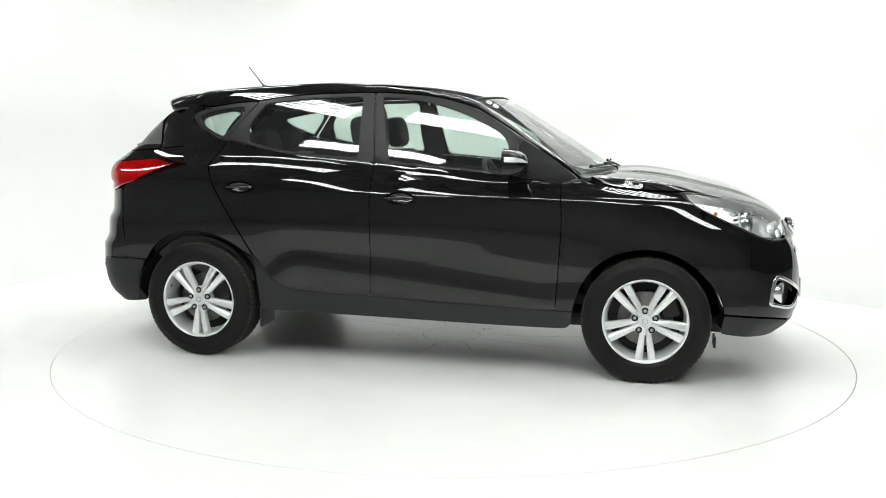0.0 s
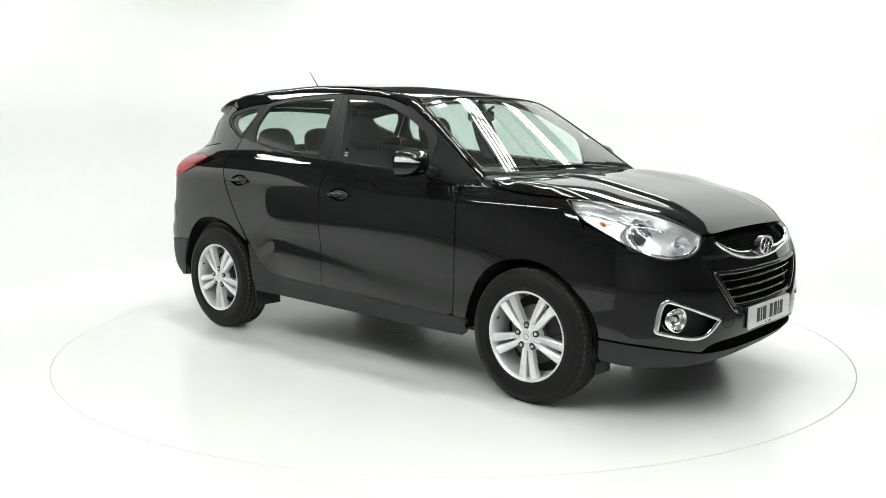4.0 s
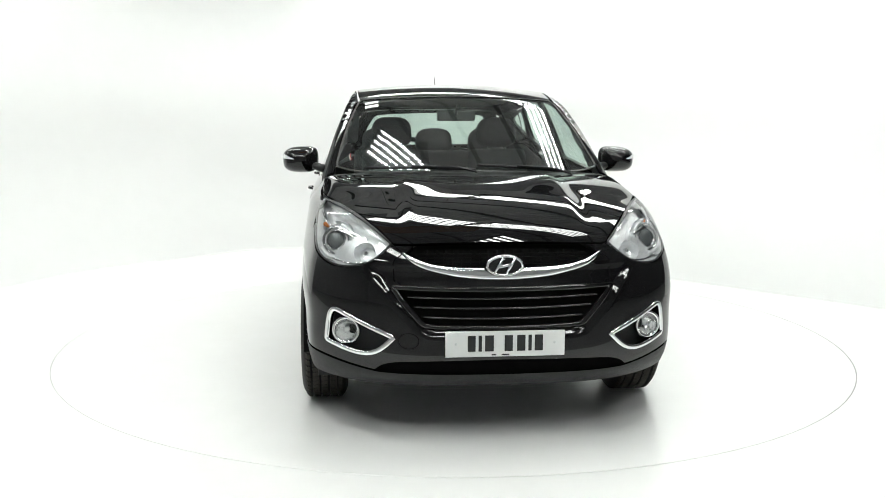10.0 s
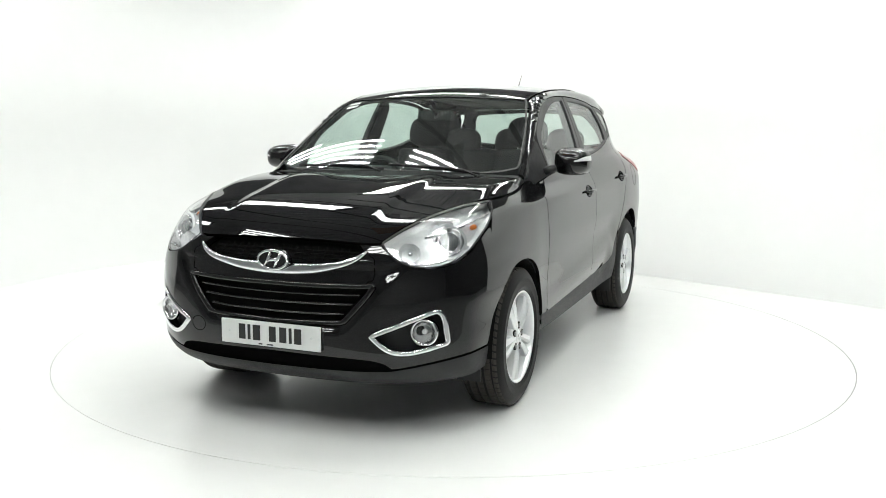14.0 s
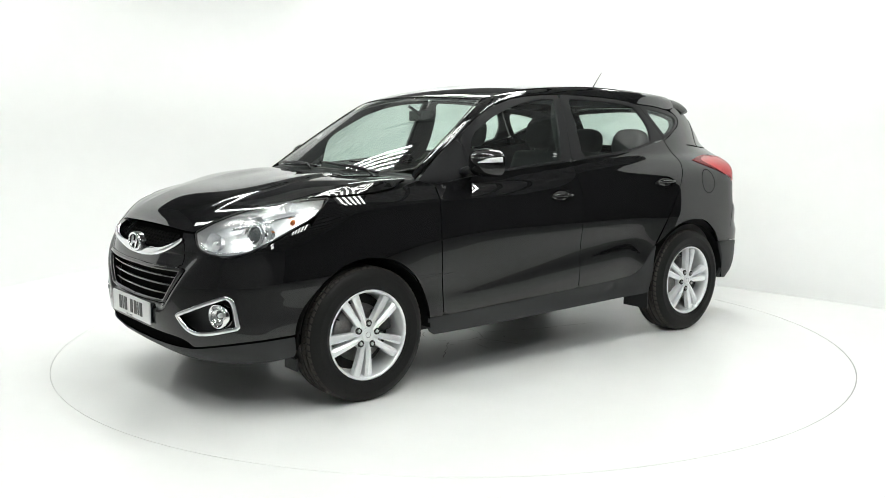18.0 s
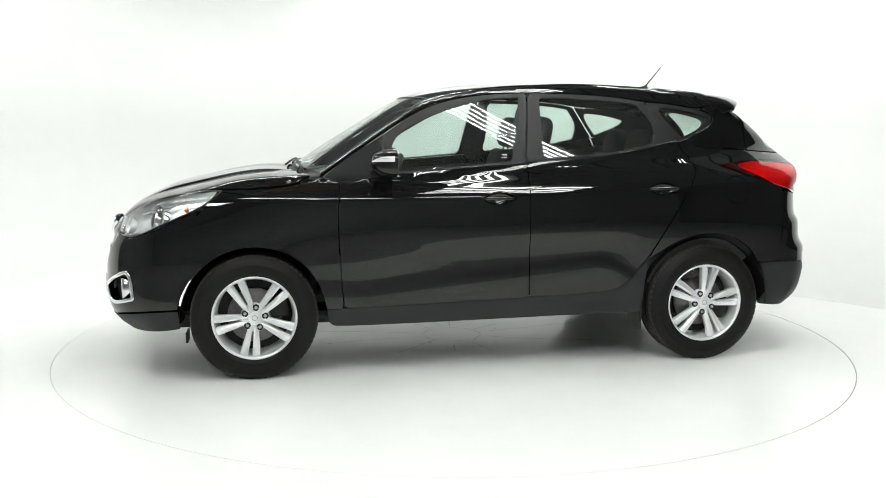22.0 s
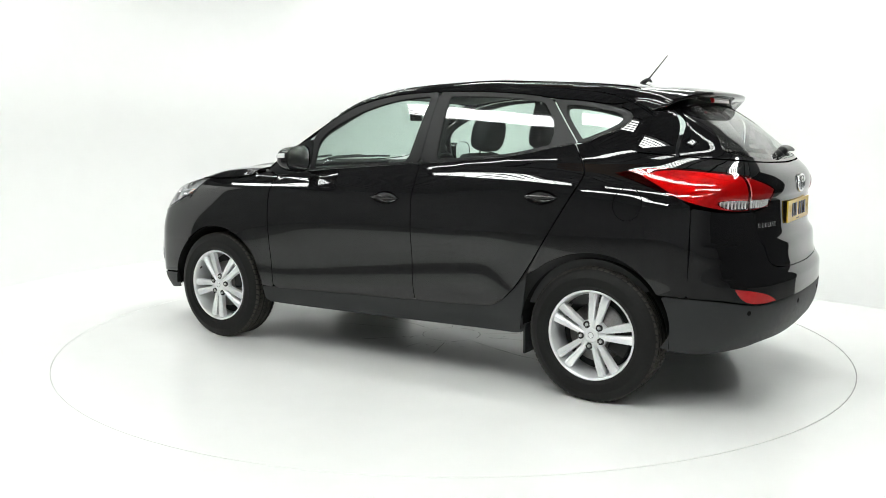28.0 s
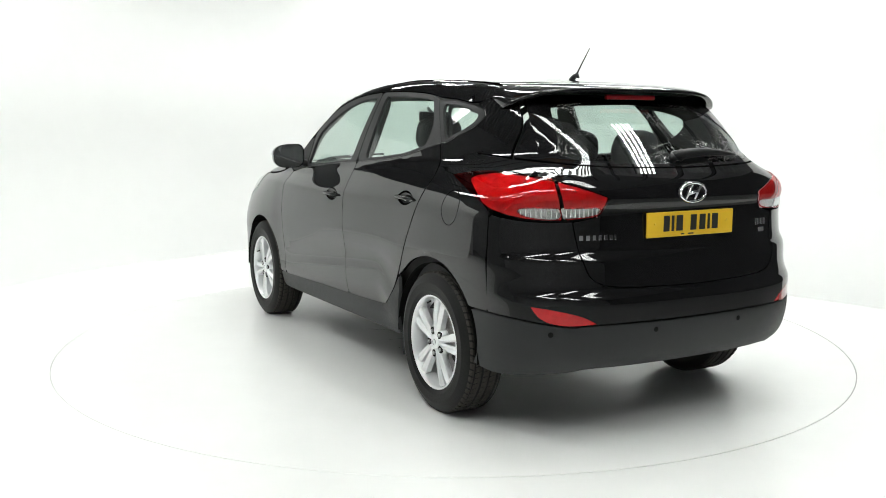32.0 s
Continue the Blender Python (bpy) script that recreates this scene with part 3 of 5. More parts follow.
def build_turntable():
    table = new("turntable")
    prof = [(0.001, 0.0), (0.24, 0.0), (1.2, 0.0), (2.0, 0.0), (RING - 0.006, 0.0), (RING - 0.0045, -0.0015), (RING - 0.004, -0.035)]
    part("deck", revolve("deck", prof[::-1], 180, "z", smooth=False), FLOORW, table, "white painted round deck")
    rnd = random.Random(4)

    def crack(points, width):
        """A hairline along points of the deck, thinning and thickening as it goes."""
        verts, n = [], len(points)
        for k, (x, y) in enumerate(points):
            ax, ay = points[max(k - 1, 0)]
            bx, by = points[min(k + 1, n - 1)]
            d = math.hypot(bx - ax, by - ay) + 1e-9
            h = 0.5 * width * rnd.uniform(0.35, 1.25) * (1.0 if 0 < k < n - 1 else 0.2)
            for q in (-1, 1):
                verts.append((x - q * h * (by - ay) / d, y + q * h * (bx - ax) / d, 0.0008))
        return mesh_of("deck_crack", verts, [(2 * k, 2 * k + 2, 2 * k + 3, 2 * k + 1)[::-1] for k in range(n - 1)], False)

    # the hub plate's edge shows in broken arcs
    for a0, a1 in ((5, 58), (64, 120), (131, 171), (176, 240), (246, 289), (300, 356)):
        pts = [((0.193 + rnd.uniform(-0.0012, 0.0012)) * math.cos(math.radians(a)), (0.193 + rnd.uniform(-0.0012, 0.0012)) * math.sin(math.radians(a))) for a in range(a0, a1, 4)]
        part("hub_seam", crack(pts, 0.0042), SEAM, table, "broken grey seam round the hub plate")
    # cracks run out from it
    for deg, r0, r1 in ((7, 0.34, 0.86), (-17, 0.23, 1.02), (45, 0.21, 0.62), (110, 0.24, 0.52), (157, 0.22, 1.10), (192, 0.26, 0.95), (215, 0.21, 0.48), (262, 0.25, 0.66), (300, 0.22, 0.44), (82, 0.30, 0.45)):
        n, w, pts = 22, 0.0, []
        for k in range(n):
            w += rnd.uniform(-0.012, 0.012)
            r = r0 + (r1 - r0) * k / (n - 1)
            pts.append((r * math.cos(math.radians(deg) + w), r * math.sin(math.radians(deg) + w)))
        part("deck_crack", crack(pts, 0.0045), SEAM, table, "hairline crack in the deck paint")
    # short cross cracks and chips where the paint has lifted
    for k in range(16):
        a, r = rnd.uniform(0, 2 * math.pi), rnd.uniform(0.21, 0.40)
        t = a + rnd.uniform(0.9, 2.2)
        L = rnd.uniform(0.015, 0.07)
        pts = [(r * math.cos(a) + L * q * math.cos(t) + rnd.uniform(-0.003, 0.003), r * math.sin(a) + L * q * math.sin(t) + rnd.uniform(-0.003, 0.003)) for q in (0, 0.25, 0.5, 0.75, 1.0)]
        part("paint_chip", crack(pts, rnd.uniform(0.003, 0.007)), SEAM, table)
    return tagged(table, "large white turntable set flush in the floor", "turntable")

# ---------------------------------------------------------------- the car
# outlines in the side view: x forward, z up
DOOR_F = [(0.835, 1.075), (0.835, 1.075), (0.70, 1.098), (0.57, 1.118), (0.06, 1.160), (-0.2275, 1.180), (-0.2275, 1.180), (-0.228, 0.99), (-0.228, 0.58), (-0.2365, 0.4085), (-0.2365, 0.4085),
          (0.30, 0.396), (0.8295, 0.3785), (0.8295, 0.3785), (0.851, 0.70), (0.8575, 0.895), (0.845, 1.02)]
DOOR_R = [(-0.2305, 1.180), (-0.2305, 1.180), (-0.58, 1.204), (-0.773, 1.226), (-0.963, 1.260), (-1.09, 1.290), (-1.155, 1.302), (-1.155, 1.302), (-1.197, 1.233), (-1.243, 1.165), (-1.238, 1.125), (-1.189, 1.03),
          (-1.055, 0.806), (-0.964, 0.66), (-0.857, 0.515), (-0.78, 0.45), (-0.70, 0.424), (-0.2395, 0.4085), (-0.2395, 0.4085), (-0.231, 0.58), (-0.231, 0.99)]
FENDER = [(0.861, 0.895), (0.854, 0.70), (0.832, 0.3785), (0.832, 0.3785), (0.925, 0.381), (0.925, 0.381), (0.945, 0.46), (0.985, 0.56), (1.06, 0.655), (1.18, 0.722), (1.33, 0.742), (1.47, 0.715), (1.585, 0.635), (1.585, 0.635),
          (1.66, 0.79), (1.645, 0.87), (1.605, 0.937), (1.505, 0.995), (1.505, 0.995), (1.36, 1.035), (1.17, 1.068), (1.02, 1.092), (0.935, 1.107), (0.935, 1.107), (0.84, 1.078), (0.84, 1.078), (0.85, 1.02)]
SAIL = [(0.93, 1.112), (0.93, 1.112), (0.838, 1.082), (0.838, 1.082), (0.70, 1.100), (0.58, 1.122), (0.58, 1.122), (0.60, 1.300), (0.64, 1.312), (0.64, 1.312), (0.80, 1.215)]
FRAME_F = [(0.60, 1.335), (0.575, 1.20), (0.575, 1.124), (0.575, 1.124), (0.06, 1.166), (-0.223, 1.186), (-0.223, 1.186), (-0.262, 1.583), (-0.262, 1.583), (-0.007, 1.571), (0.188, 1.541), (0.351, 1.490), (0.515, 1.395)]
PANE_F = [(0.545, 1.325), (0.552, 1.135), (0.552, 1.135), (0.18, 1.166), (-0.142, 1.191), (-0.142, 1.191), (-0.20, 1.481), (-0.214, 1.556), (-0.214, 1.556), (-0.071, 1.548), (0.091, 1.522), (0.252, 1.473), (0.382, 1.416)]
FRAME_R = [(-0.229, 1.186), (-0.229, 1.186), (-0.58, 1.210), (-0.773, 1.232), (-0.963, 1.266), (-1.09, 1.296), (-1.165, 1.308), (-1.165, 1.308), (-0.985, 1.533), (-0.985, 1.533), (-0.851, 1.558), (-0.591, 1.577), (-0.268, 1.583), (-0.268, 1.583)]
PANE_R = [(-0.330, 1.208), (-0.330, 1.208), (-0.60, 1.226), (-0.788, 1.245), (-1.005, 1.292), (-1.02, 1.30), (-1.032, 1.40), (-0.945, 1.512), (-0.93, 1.52), (-0.78, 1.540), (-0.586, 1.552), (-0.335, 1.558), (-0.335, 1.558)]
FRAME_Q = [(-0.992, 1.532), (-0.992, 1.532), (-1.168, 1.312), (-1.168, 1.312), (-1.192, 1.308), (-1.385, 1.390), (-1.428, 1.438), (-1.405, 1.468), (-1.33, 1.492), (-1.16, 1.521)]
PANE_Q = [(-1.04, 1.505), (-1.185, 1.328), (-1.205, 1.330), (-1.355, 1.394), (-1.385, 1.432), (-1.37, 1.452), (-1.31, 1.470), (-1.16, 1.498)]
QUARTER = [(-1.161, 1.300), (-1.161, 1.300), (-1.203, 1.233), (-1.249, 1.165), (-1.244, 1.125), (-1.195, 1.03), (-1.061, 0.806), (-0.975, 0.66), (-0.955, 0.625), (-0.955, 0.625), (-1.02, 0.66), (-1.10, 0.715), (-1.216, 0.757), (-1.345, 0.772), (-1.48, 0.748),
           (-1.60, 0.665), (-1.655, 0.585), (-1.655, 0.585), (-1.80, 0.585), (-1.80, 0.585), (-1.80, 1.02), (-1.80, 1.02), (-1.68, 1.088), (-1.60, 1.125), (-1.515, 1.163), (-1.62, 1.183), (-1.83, 1.196), (-1.83, 1.196),
           (-1.735, 1.315), (-1.63, 1.430), (-1.555, 1.497), (-1.50, 1.535), (-1.50, 1.535), (-1.33, 1.5), (-1.41, 1.472), (-1.435, 1.438), (-1.39, 1.385), (-1.194, 1.303)]
RAIL = [(0.95, 1.115), (0.95, 1.115), (0.82, 1.213), (0.645, 1.318), (0.515, 1.400), (0.351, 1.495), (0.188, 1.546), (-0.007, 1.576), (-0.265, 1.588), (-0.591, 1.582), (-0.851, 1.563), (-0.99, 1.538), (-1.16, 1.527), (-1.33, 1.499), (-1.50, 1.540), (-1.50, 1.540),
        (-1.49, 1.575), (-1.49, 1.575), (-1.16, 1.605), (-0.81, 1.622), (-0.5, 1.627), (-0.21, 1.620), (-0.03, 1.605), (0.15, 1.58), (0.30, 1.545), (0.413, 1.50), (0.52, 1.45), (0.66, 1.365), (0.876, 1.225), (0.99, 1.14), (0.99, 1.14)]
SILL = [(0.925, 0.376), (0.925, 0.376), (0.30, 0.391), (-0.235, 0.407), (-0.70, 0.421), (-0.78, 0.445), (-0.857, 0.51), (-0.955, 0.62), (-0.955, 0.62), (-0.94, 0.50), (-0.925, 0.40), (-0.92, 0.30), (-0.92, 0.30), (-0.3, 0.290), (0.86, 0.272), (0.91, 0.29), (0.92, 0.33)]


def text_bars(name, parent, mat, widths, height, depth, at, turn):
    """Plain upright bars where characters stand."""
    x = -sum(w for w, g in widths) / 2
    for w, solid in widths:
        if solid:
            me = box(name, (w * 0.66, depth, height), (x + w / 2, 0, 0), 0.0015)
            me.transform(Matrix.Translation(at) @ turn)
            part(name, me, mat, parent)
        x += w


def badge_bars(car, mat, widths, height, y0, z0):
    """Plain bars on the tailgate where bright lettering stands, each lying on the skin."""
    y = y0 + sum(w for w, g in widths) / 2
    for w, solid in widths:
        p, n = on_skin("rear", [(y - w / 2, z0)])
        out = Vector(n[0])
        up = (Vector((0, 0, 1)) - out * out.z).normalized()
        m = Matrix((out.cross(up), out, up)).transposed().to_4x4()
        m.translation = Vector(p[0]) + out * 0.001
        me = box("badge_bar", (w * 0.62, 0.005, height), (0, 0, 0), 0.0015)
        me.transform(m)
        part("badge_bar", me, mat, car)
        y -= w


def build_wheel(car, at, side, spin):
    """side 1: left; the wheel's own y axis points outwards."""
    wheel = new("wheel")
    wheel.parent = car
    m = Matrix.Translation(at) @ (Matrix.Identity(4) if side > 0 else Matrix.Rotation(math.pi, 4, "Z")) @ Matrix.Rotation(math.radians(spin), 4, "Y")
    wheel.matrix_local = m
    R, W = 0.345, 0.112
    prof = [(0.222, -0.09), (0.232, -0.100), (0.250, -0.1085), (0.254, -0.1105), (0.258, -0.1095), (0.272, -0.1125), (0.290, -0.1115), (0.294, -0.1125), (0.298, -0.1105), (0.310, -0.107), (0.330, -0.096), (0.3395, -0.086)]
    tread = []
    for y in (-0.062, -0.022, 0.022, 0.062):
        tread += [(R, y - 0.006), (R - 0.008, y - 0.0045), (R - 0.008, y + 0.0045), (R, y + 0.006)]
    prof += [(0.3435, -0.078)] + tread + [(0.3435, 0.078)] + [(r, -y) for r, y in reversed(prof)]
    part("tyre", revolve("tyre", prof, 96), RUBBER, wheel, "worn black road tyre")
    # raised tread blocks: two shoulders and three ribs cut by slanting sipes
    ribs = [(64, ((0.337, 0.0905 * q), (0.3462, 0.082 * q), (0.3472, 0.070 * q), (0.340, 0.067 * q)), 0.72, 0.02 * q) for q in (-1, 1)]
    ribs += [(72, ((0.340, c - 0.016), (0.3470, c - 0.0145), (0.3470, c + 0.0145), (0.340, c + 0.016)), 0.84, 0.03) for c in (-0.042, 0.0, 0.042)]
    for n, sec, share, slant in ribs:
        verts, faces = [], []
        for i in range(n):
            b = len(verts)
            for e in (0.0, share):
                for k, (r, y) in enumerate(sec):
                    a = 2 * math.pi * (i + e) / n + slant * (k - 1.5) * 0.5
                    verts.append((r * math.cos(a), y, r * math.sin(a)))
            q = [(b + j, b + j + 1, b + 5 + j, b + 4 + j) for j in range(3)] + [(b, b + 3, b + 2, b + 1), (b + 4, b + 5, b + 6, b + 7)]
            faces += q if sec[0][1] > sec[-1][1] else [f[::-1] for f in q]
        tagged(part("tread_rib", mesh_of("tread_rib", verts, faces, False), TREAD, wheel, "dusty rubber tread blocks"), kind="stuff")
    # rim: lip, barrel
    rim = [(0.2315, 0.094), (0.2335, 0.099), (0.229, 0.1025), (0.2235, 0.101), (0.219, 0.094), (0.2165, 0.080), (0.208, 0.05), (0.203, -0.02), (0.206, -0.09)]
    part("rim", revolve("rim", rim, 72), ALLOY, wheel, "silver alloy rim")
    # five pairs of spokes
    for i in range(5):
        for s in (-1, 1):
            verts, faces = [], []
            rows = 9
            for k in range(rows):
                t = k / (rows - 1)
                r = 0.040 + (0.220 - 0.040) * t
                mid = s * (0.0135 + 0.0225 * t)
                w = 0.0125 + 0.0115 * t
                y = 0.088 + 0.004 * math.sin(math.pi * min(1, t * 1.1))
                if t > 0.9:
                    y -= 0.004
                sec = [(-w, y - 0.035), (-w * 0.95, y - 0.006), (-w * 0.7, y - 0.002), (-s * w * 0.35, y + 0.004), (w * 0.7, y - 0.002), (w * 0.95, y - 0.006), (w, y - 0.035)]
                for c, yy in sec:
                    verts.append((r, yy, mid + c))
            for k in range(rows - 1):
                for j in range(6):
                    faces.append((k * 7 + j, k * 7 + j + 1, (k + 1) * 7 + j + 1, (k + 1) * 7 + j))
            me = mesh_of("spoke", verts, [f[::-1] for f in faces], False)
            me.transform(Matrix.Rotation(2 * math.pi * i / 5, 4, "Y"))
            part("spoke", me, ALLOY, wheel)
    hub = [(0.080, 0.05), (0.079, 0.078), (0.075, 0.084), (0.062, 0.0865), (0.036, 0.0875), (0.0355, 0.0865), (0.034, 0.0865), (0.0335, 0.092), (0.030, 0.0935), (0.0, 0.0945)]
    part("hub", revolve("hub", hub, 40), ALLOY, wheel)
    part("cap_emblem", revolve("cap_emblem", [(0.016, 0.0935), (0.016, 0.0952), (0.013, 0.0952), (0.013, 0.0935)], 24), CHROME, wheel)
    for i in range(5):
        a = 2 * math.pi * (i + 0.5) / 5
        c = (0.058 * math.cos(a), 0, 0.058 * math.sin(a))
        # a raised dark disc paints in the shaded well; the hub is solid
        part("nut_well_shade", revolve("nut_well_shade", [(0.0185, 0.0800), (0.0183, 0.0895), (0.0165, 0.0900), (0.0155, 0.0885), (0.0, 0.0882)], 20, centre=c), DARK, wheel)
        part("wheel_nut", revolve("wheel_nut", [(0.0095, 0.082), (0.0095, 0.0925), (0.0070, 0.0955), (0.0, 0.0960)], 6, centre=c, smooth=False), NUT, wheel, "chromed wheel nut")
    part("brake_disc", revolve("brake_disc", [(0.0, 0.02), (0.06, 0.02), (0.06, 0.012), (0.15, 0.012), (0.15, -0.012), (0.06, -0.012)], 48), STEEL, wheel, "steel brake disc")
    part("brake_caliper", box("brake_caliper", (0.10, 0.07, 0.13), (-0.135, 0.0, 0.03), 0.015), DARK, wheel)
    a = math.radians(40)
    part("valve", tube("valve", [(0.205 * math.cos(a), 0.07, 0.205 * math.sin(a)), (0.195 * math.cos(a), 0.092, 0.195 * math.sin(a))], 0.004, 6), SEAL, wheel)
    part("backing", revolve("backing", [(0.20, -0.03), (0.0, -0.03)], 32), DARK, wheel)
    return wheel


def grip_hole(x, z, k=1.0):
    return [(x + k * a, z + 0.78 * k * b) for a, b in ((0.102, 0.0), (0.070, 0.026), (0.035, 0.043), (0.0, 0.048), (-0.035, 0.043), (-0.070, 0.026), (-0.102, 0.0), (-0.070, -0.026), (-0.035, -0.043), (0.0, -0.048), (0.035, -0.043), (0.070, -0.026))]


def build_body(car):
    P = lambda *a, **k: panel(a[0], car, *a[1:], **k)
    def top_line(points):
        return [(float(q[0]), float(q[2])) for q in on_skin("top", points)[0]]

    rise = top_line([(1.50, 0.776), (1.36, 0.801), (1.20, 0.812), (1.06, 0.806)])
    P("front_fender", PAINT, "side", FENDER[:16] + [rise[0]] + rise + FENDER[-5:], h=0.02)
    P("front_door", PAINT, "side", DOOR_F, holes=[grip_hole(-0.050, 0.985)], h=0.02, gap=0.0006)
    P("rear_door", PAINT, "side", DOOR_R, holes=[grip_hole(-1.030, 1.030)], h=0.02, gap=0.0006)
    flap = [(-1.495 + 0.072 * math.cos(a * math.pi / 12), 1.018 + 0.080 * math.sin(a * math.pi / 12)) for a in range(24)]
    back = [(float(q[0]), float(q[2])) for q in on_skin("rear", [(0.742, 1.268), (0.71, 1.260), (0.678, 1.249), (0.660, 1.29), (0.607, 1.41), (0.550, 1.505)])[0]]
    P("rear_quarter_panel", PAINT, "side", QUARTER[:28] + back[:2] + [back[2], back[2]] + back[3:] + QUARTER[31:], h=0.02, gap=0.0012)
    crown = top_line([(-1.47, 0.566), (-1.40, 0.578), (-1.0, 0.601), (-0.5, 0.611), (0.0, 0.606), (0.2, 0.601), (0.305, 0.600), (0.36, 0.613), (0.45, 0.641), (0.62, 0.691), (0.90, 0.741), (0.945, 0.748)])
    P("roof_rail", PAINT, "side", RAIL[:16] + [crown[0]] + crown + [crown[-1]], gap=0.0005, h=0.02)
    P("mirror_sail", SAILTRIM, "side", SAIL)
    P("front_window_frame", MATT, "side", FRAME_F, holes=[PANE_F], gap=0.0015, h=0.025)
    P("rear_window_frame", MATT, "side", FRAME_R, holes=[PANE_R], gap=0.0015, h=0.025)
    P("quarter_window_frame", MATT, "side", FRAME_Q, holes=[PANE_Q], gap=0.001, h=0.02)
    P("front_side_window", GLASS, "side", PANE_F, inset=0.008, gap=0, depth=0, label="green tinted side glass")
    P("rear_side_window", GLASS, "side", PANE_R, inset=0.008, gap=0, depth=0, label="green tinted side glass")
    P("quarter_window", GLASS, "side", PANE_Q, inset=0.006, gap=0, depth=0, h=0.02, label="green tinted side glass")
    P("side_sill", TRIM, "side", SILL, label="matt black plastic sill", gap=0.001)
    # bonnet, screen, roof
    edge = [(2.043, 0.475), (1.968, 0.535), (1.862, 0.600), (1.757, 0.655), (1.60, 0.732), (1.48, 0.776)]
    bonnet = [(2.062, 0.0), (2.062, 0.25), (2.060, 0.36), (2.054, 0.430), (2.043, 0.475), (2.043, 0.475)] + edge[1:] + [(1.36, 0.795), (1.20, 0.806), (1.06, 0.800), (1.00, 0.775), (1.0, 0.775), (1.052, 0.60), (1.106, 0.35), (1.124, 0.0)]
    full = bonnet + [(u, -v) for u, v in reversed(bonnet[1:-1])]
    P("bonnet", PAINT, "top", full, sides=1, gap=0.003, h=0.02)
    cowl = [(1.122, 0.0), (1.104, 0.35), (1.050, 0.60), (0.995, 0.765), (0.995, 0.765), (0.94, 0.775), (0.94, 0.775), (0.985, 0.60), (1.055, 0.35), (1.075, 0.0)]
    P("cowl_panel", TRIM, "top", cowl + [(u, -v) for u, v in reversed(cowl[1:-1])], sides=1, inset=0.012, label="black plastic scuttle below the windscreen")
    screen = [(1.092, 0.0), (1.068, 0.35), (0.990, 0.62), (0.90, 0.735), (0.90, 0.735), (0.62, 0.685), (0.36, 0.605), (0.315, 0.585), (0.315, 0.585), (0.375, 0.35), (0.40, 0.0)]
    screen = screen + [(u, -v) for u, v in reversed(screen[1:-1])]
    P("windscreen", GLASS, "top", screen, sides=1, inset=0.004, gap=0, depth=0, label="tinted windscreen")
    rim = resample(rounded(screen, 2), 0.05)
    strip("windscreen_seal", car, SEAL, "top", rim, 0.012, sides=1, closed=True, thick=0.0015)
    roof = [(0.395, 0.0), (0.37, 0.35), (0.305, 0.594), (0.305, 0.594), (0.2, 0.598), (0.0, 0.603), (-0.5, 0.605), (-1.0, 0.595), (-1.40, 0.572), (-1.47, 0.56), (-1.47, 0.56), (-1.53, 0.30), (-1.545, 0.0)]
    P("roof", PAINT, "top", roof + [(u, -v) for u, v in reversed(roof[1:-1])], sides=1, gap=0.001)
    # front bumper
    grille = both([(0.01, 0.693), (9, 0.693), (20.5, 0.700), (23.3, 0.702), (23.3, 0.702), (21.5, 0.65), (17.5, 0.555), (16.6, 0.536), (14, 0.530), (0.01, 0.522)])
    mouth = both([(0.01, 0.91), (11, 0.91), (18.0, 0.90), (20.3, 0.866), (21.5, 0.838), (19, 0.808), (15, 0.790), (9, 0.782), (0.01, 0.780)])
    fog = [(38.4, 0.448), (38.4, 0.448), (37.7, 0.555), (36.6, 0.592), (34.6, 0.588), (22.6, 0.488), (22.6, 0.488), (25.4, 0.430), (28.0, 0.409), (31.5, 0.413)]
    slot = both([(0.01, 0.385), (20, 0.378), (24.0, 0.368), (25.5, 0.340), (25.5, 0.340), (20, 0.335), (0.01, 0.330)])
    fogR = [(-u, v) for u, v in fog]
    brink = on_skin("top", [(2.0655, 0.0), (2.0655, 0.25), (2.0635, 0.361), (2.0575, 0.432), (2.0465, 0.479)])[0]
    brink = [(max(0.01, math.degrees(math.atan2(q[1], q[0] - 1))), float(q[2])) for q in brink]
    bump = both(brink + [brink[-1], (27.3, 0.822), (31, 0.792), (36, 0.773), (40, 0.791), (44, 0.828), (48, 0.874), (51, 0.908), (53.8, 0.928), (53.8, 0.928), (54.5, 0.80), (57.0, 0.635), (57.0, 0.635), (52.5, 0.545), (50.6, 0.46), (50.2, 0.40), (50.2, 0.40),
                 (44, 0.392), (37, 0.372), (27.0, 0.335), (27.0, 0.335), (25.0, 0.366), (21.0, 0.382), (0.01, 0.388)])
    P("front_bumper", PAINT, "nose", bump, sides=1, holes=[grille, mouth, fog, fogR], h=0.013, depth=0.03)
    lip = both([(0.01, 0.318), (20, 0.322), (26.5, 0.327), (26.5, 0.327), (37, 0.365), (44, 0.385), (50.2, 0.393), (50.2, 0.393), (50.2, 0.30), (49.5, 0.285), (40, 0.262), (27, 0.245), (0.01, 0.238)])
    P("bumper_lip", TRIM, "nose", lip, sides=1, depth=0, label="matt black plastic lower bumper lip")
    P("lower_intake", SHUT, "nose", both([(0.01, 0.41), (20, 0.41), (34, 0.41), (46, 0.42), (51.5, 0.43), (51.5, 0.31), (40, 0.275), (27, 0.258), (0.01, 0.250)]), sides=1, inset=0.010, gap=0, depth=0)
    # grille: backing, slats, chrome wing
    P("grille_backing", ARCH, "nose", grille, sides=1, inset=0.075, gap=-0.02, depth=0)
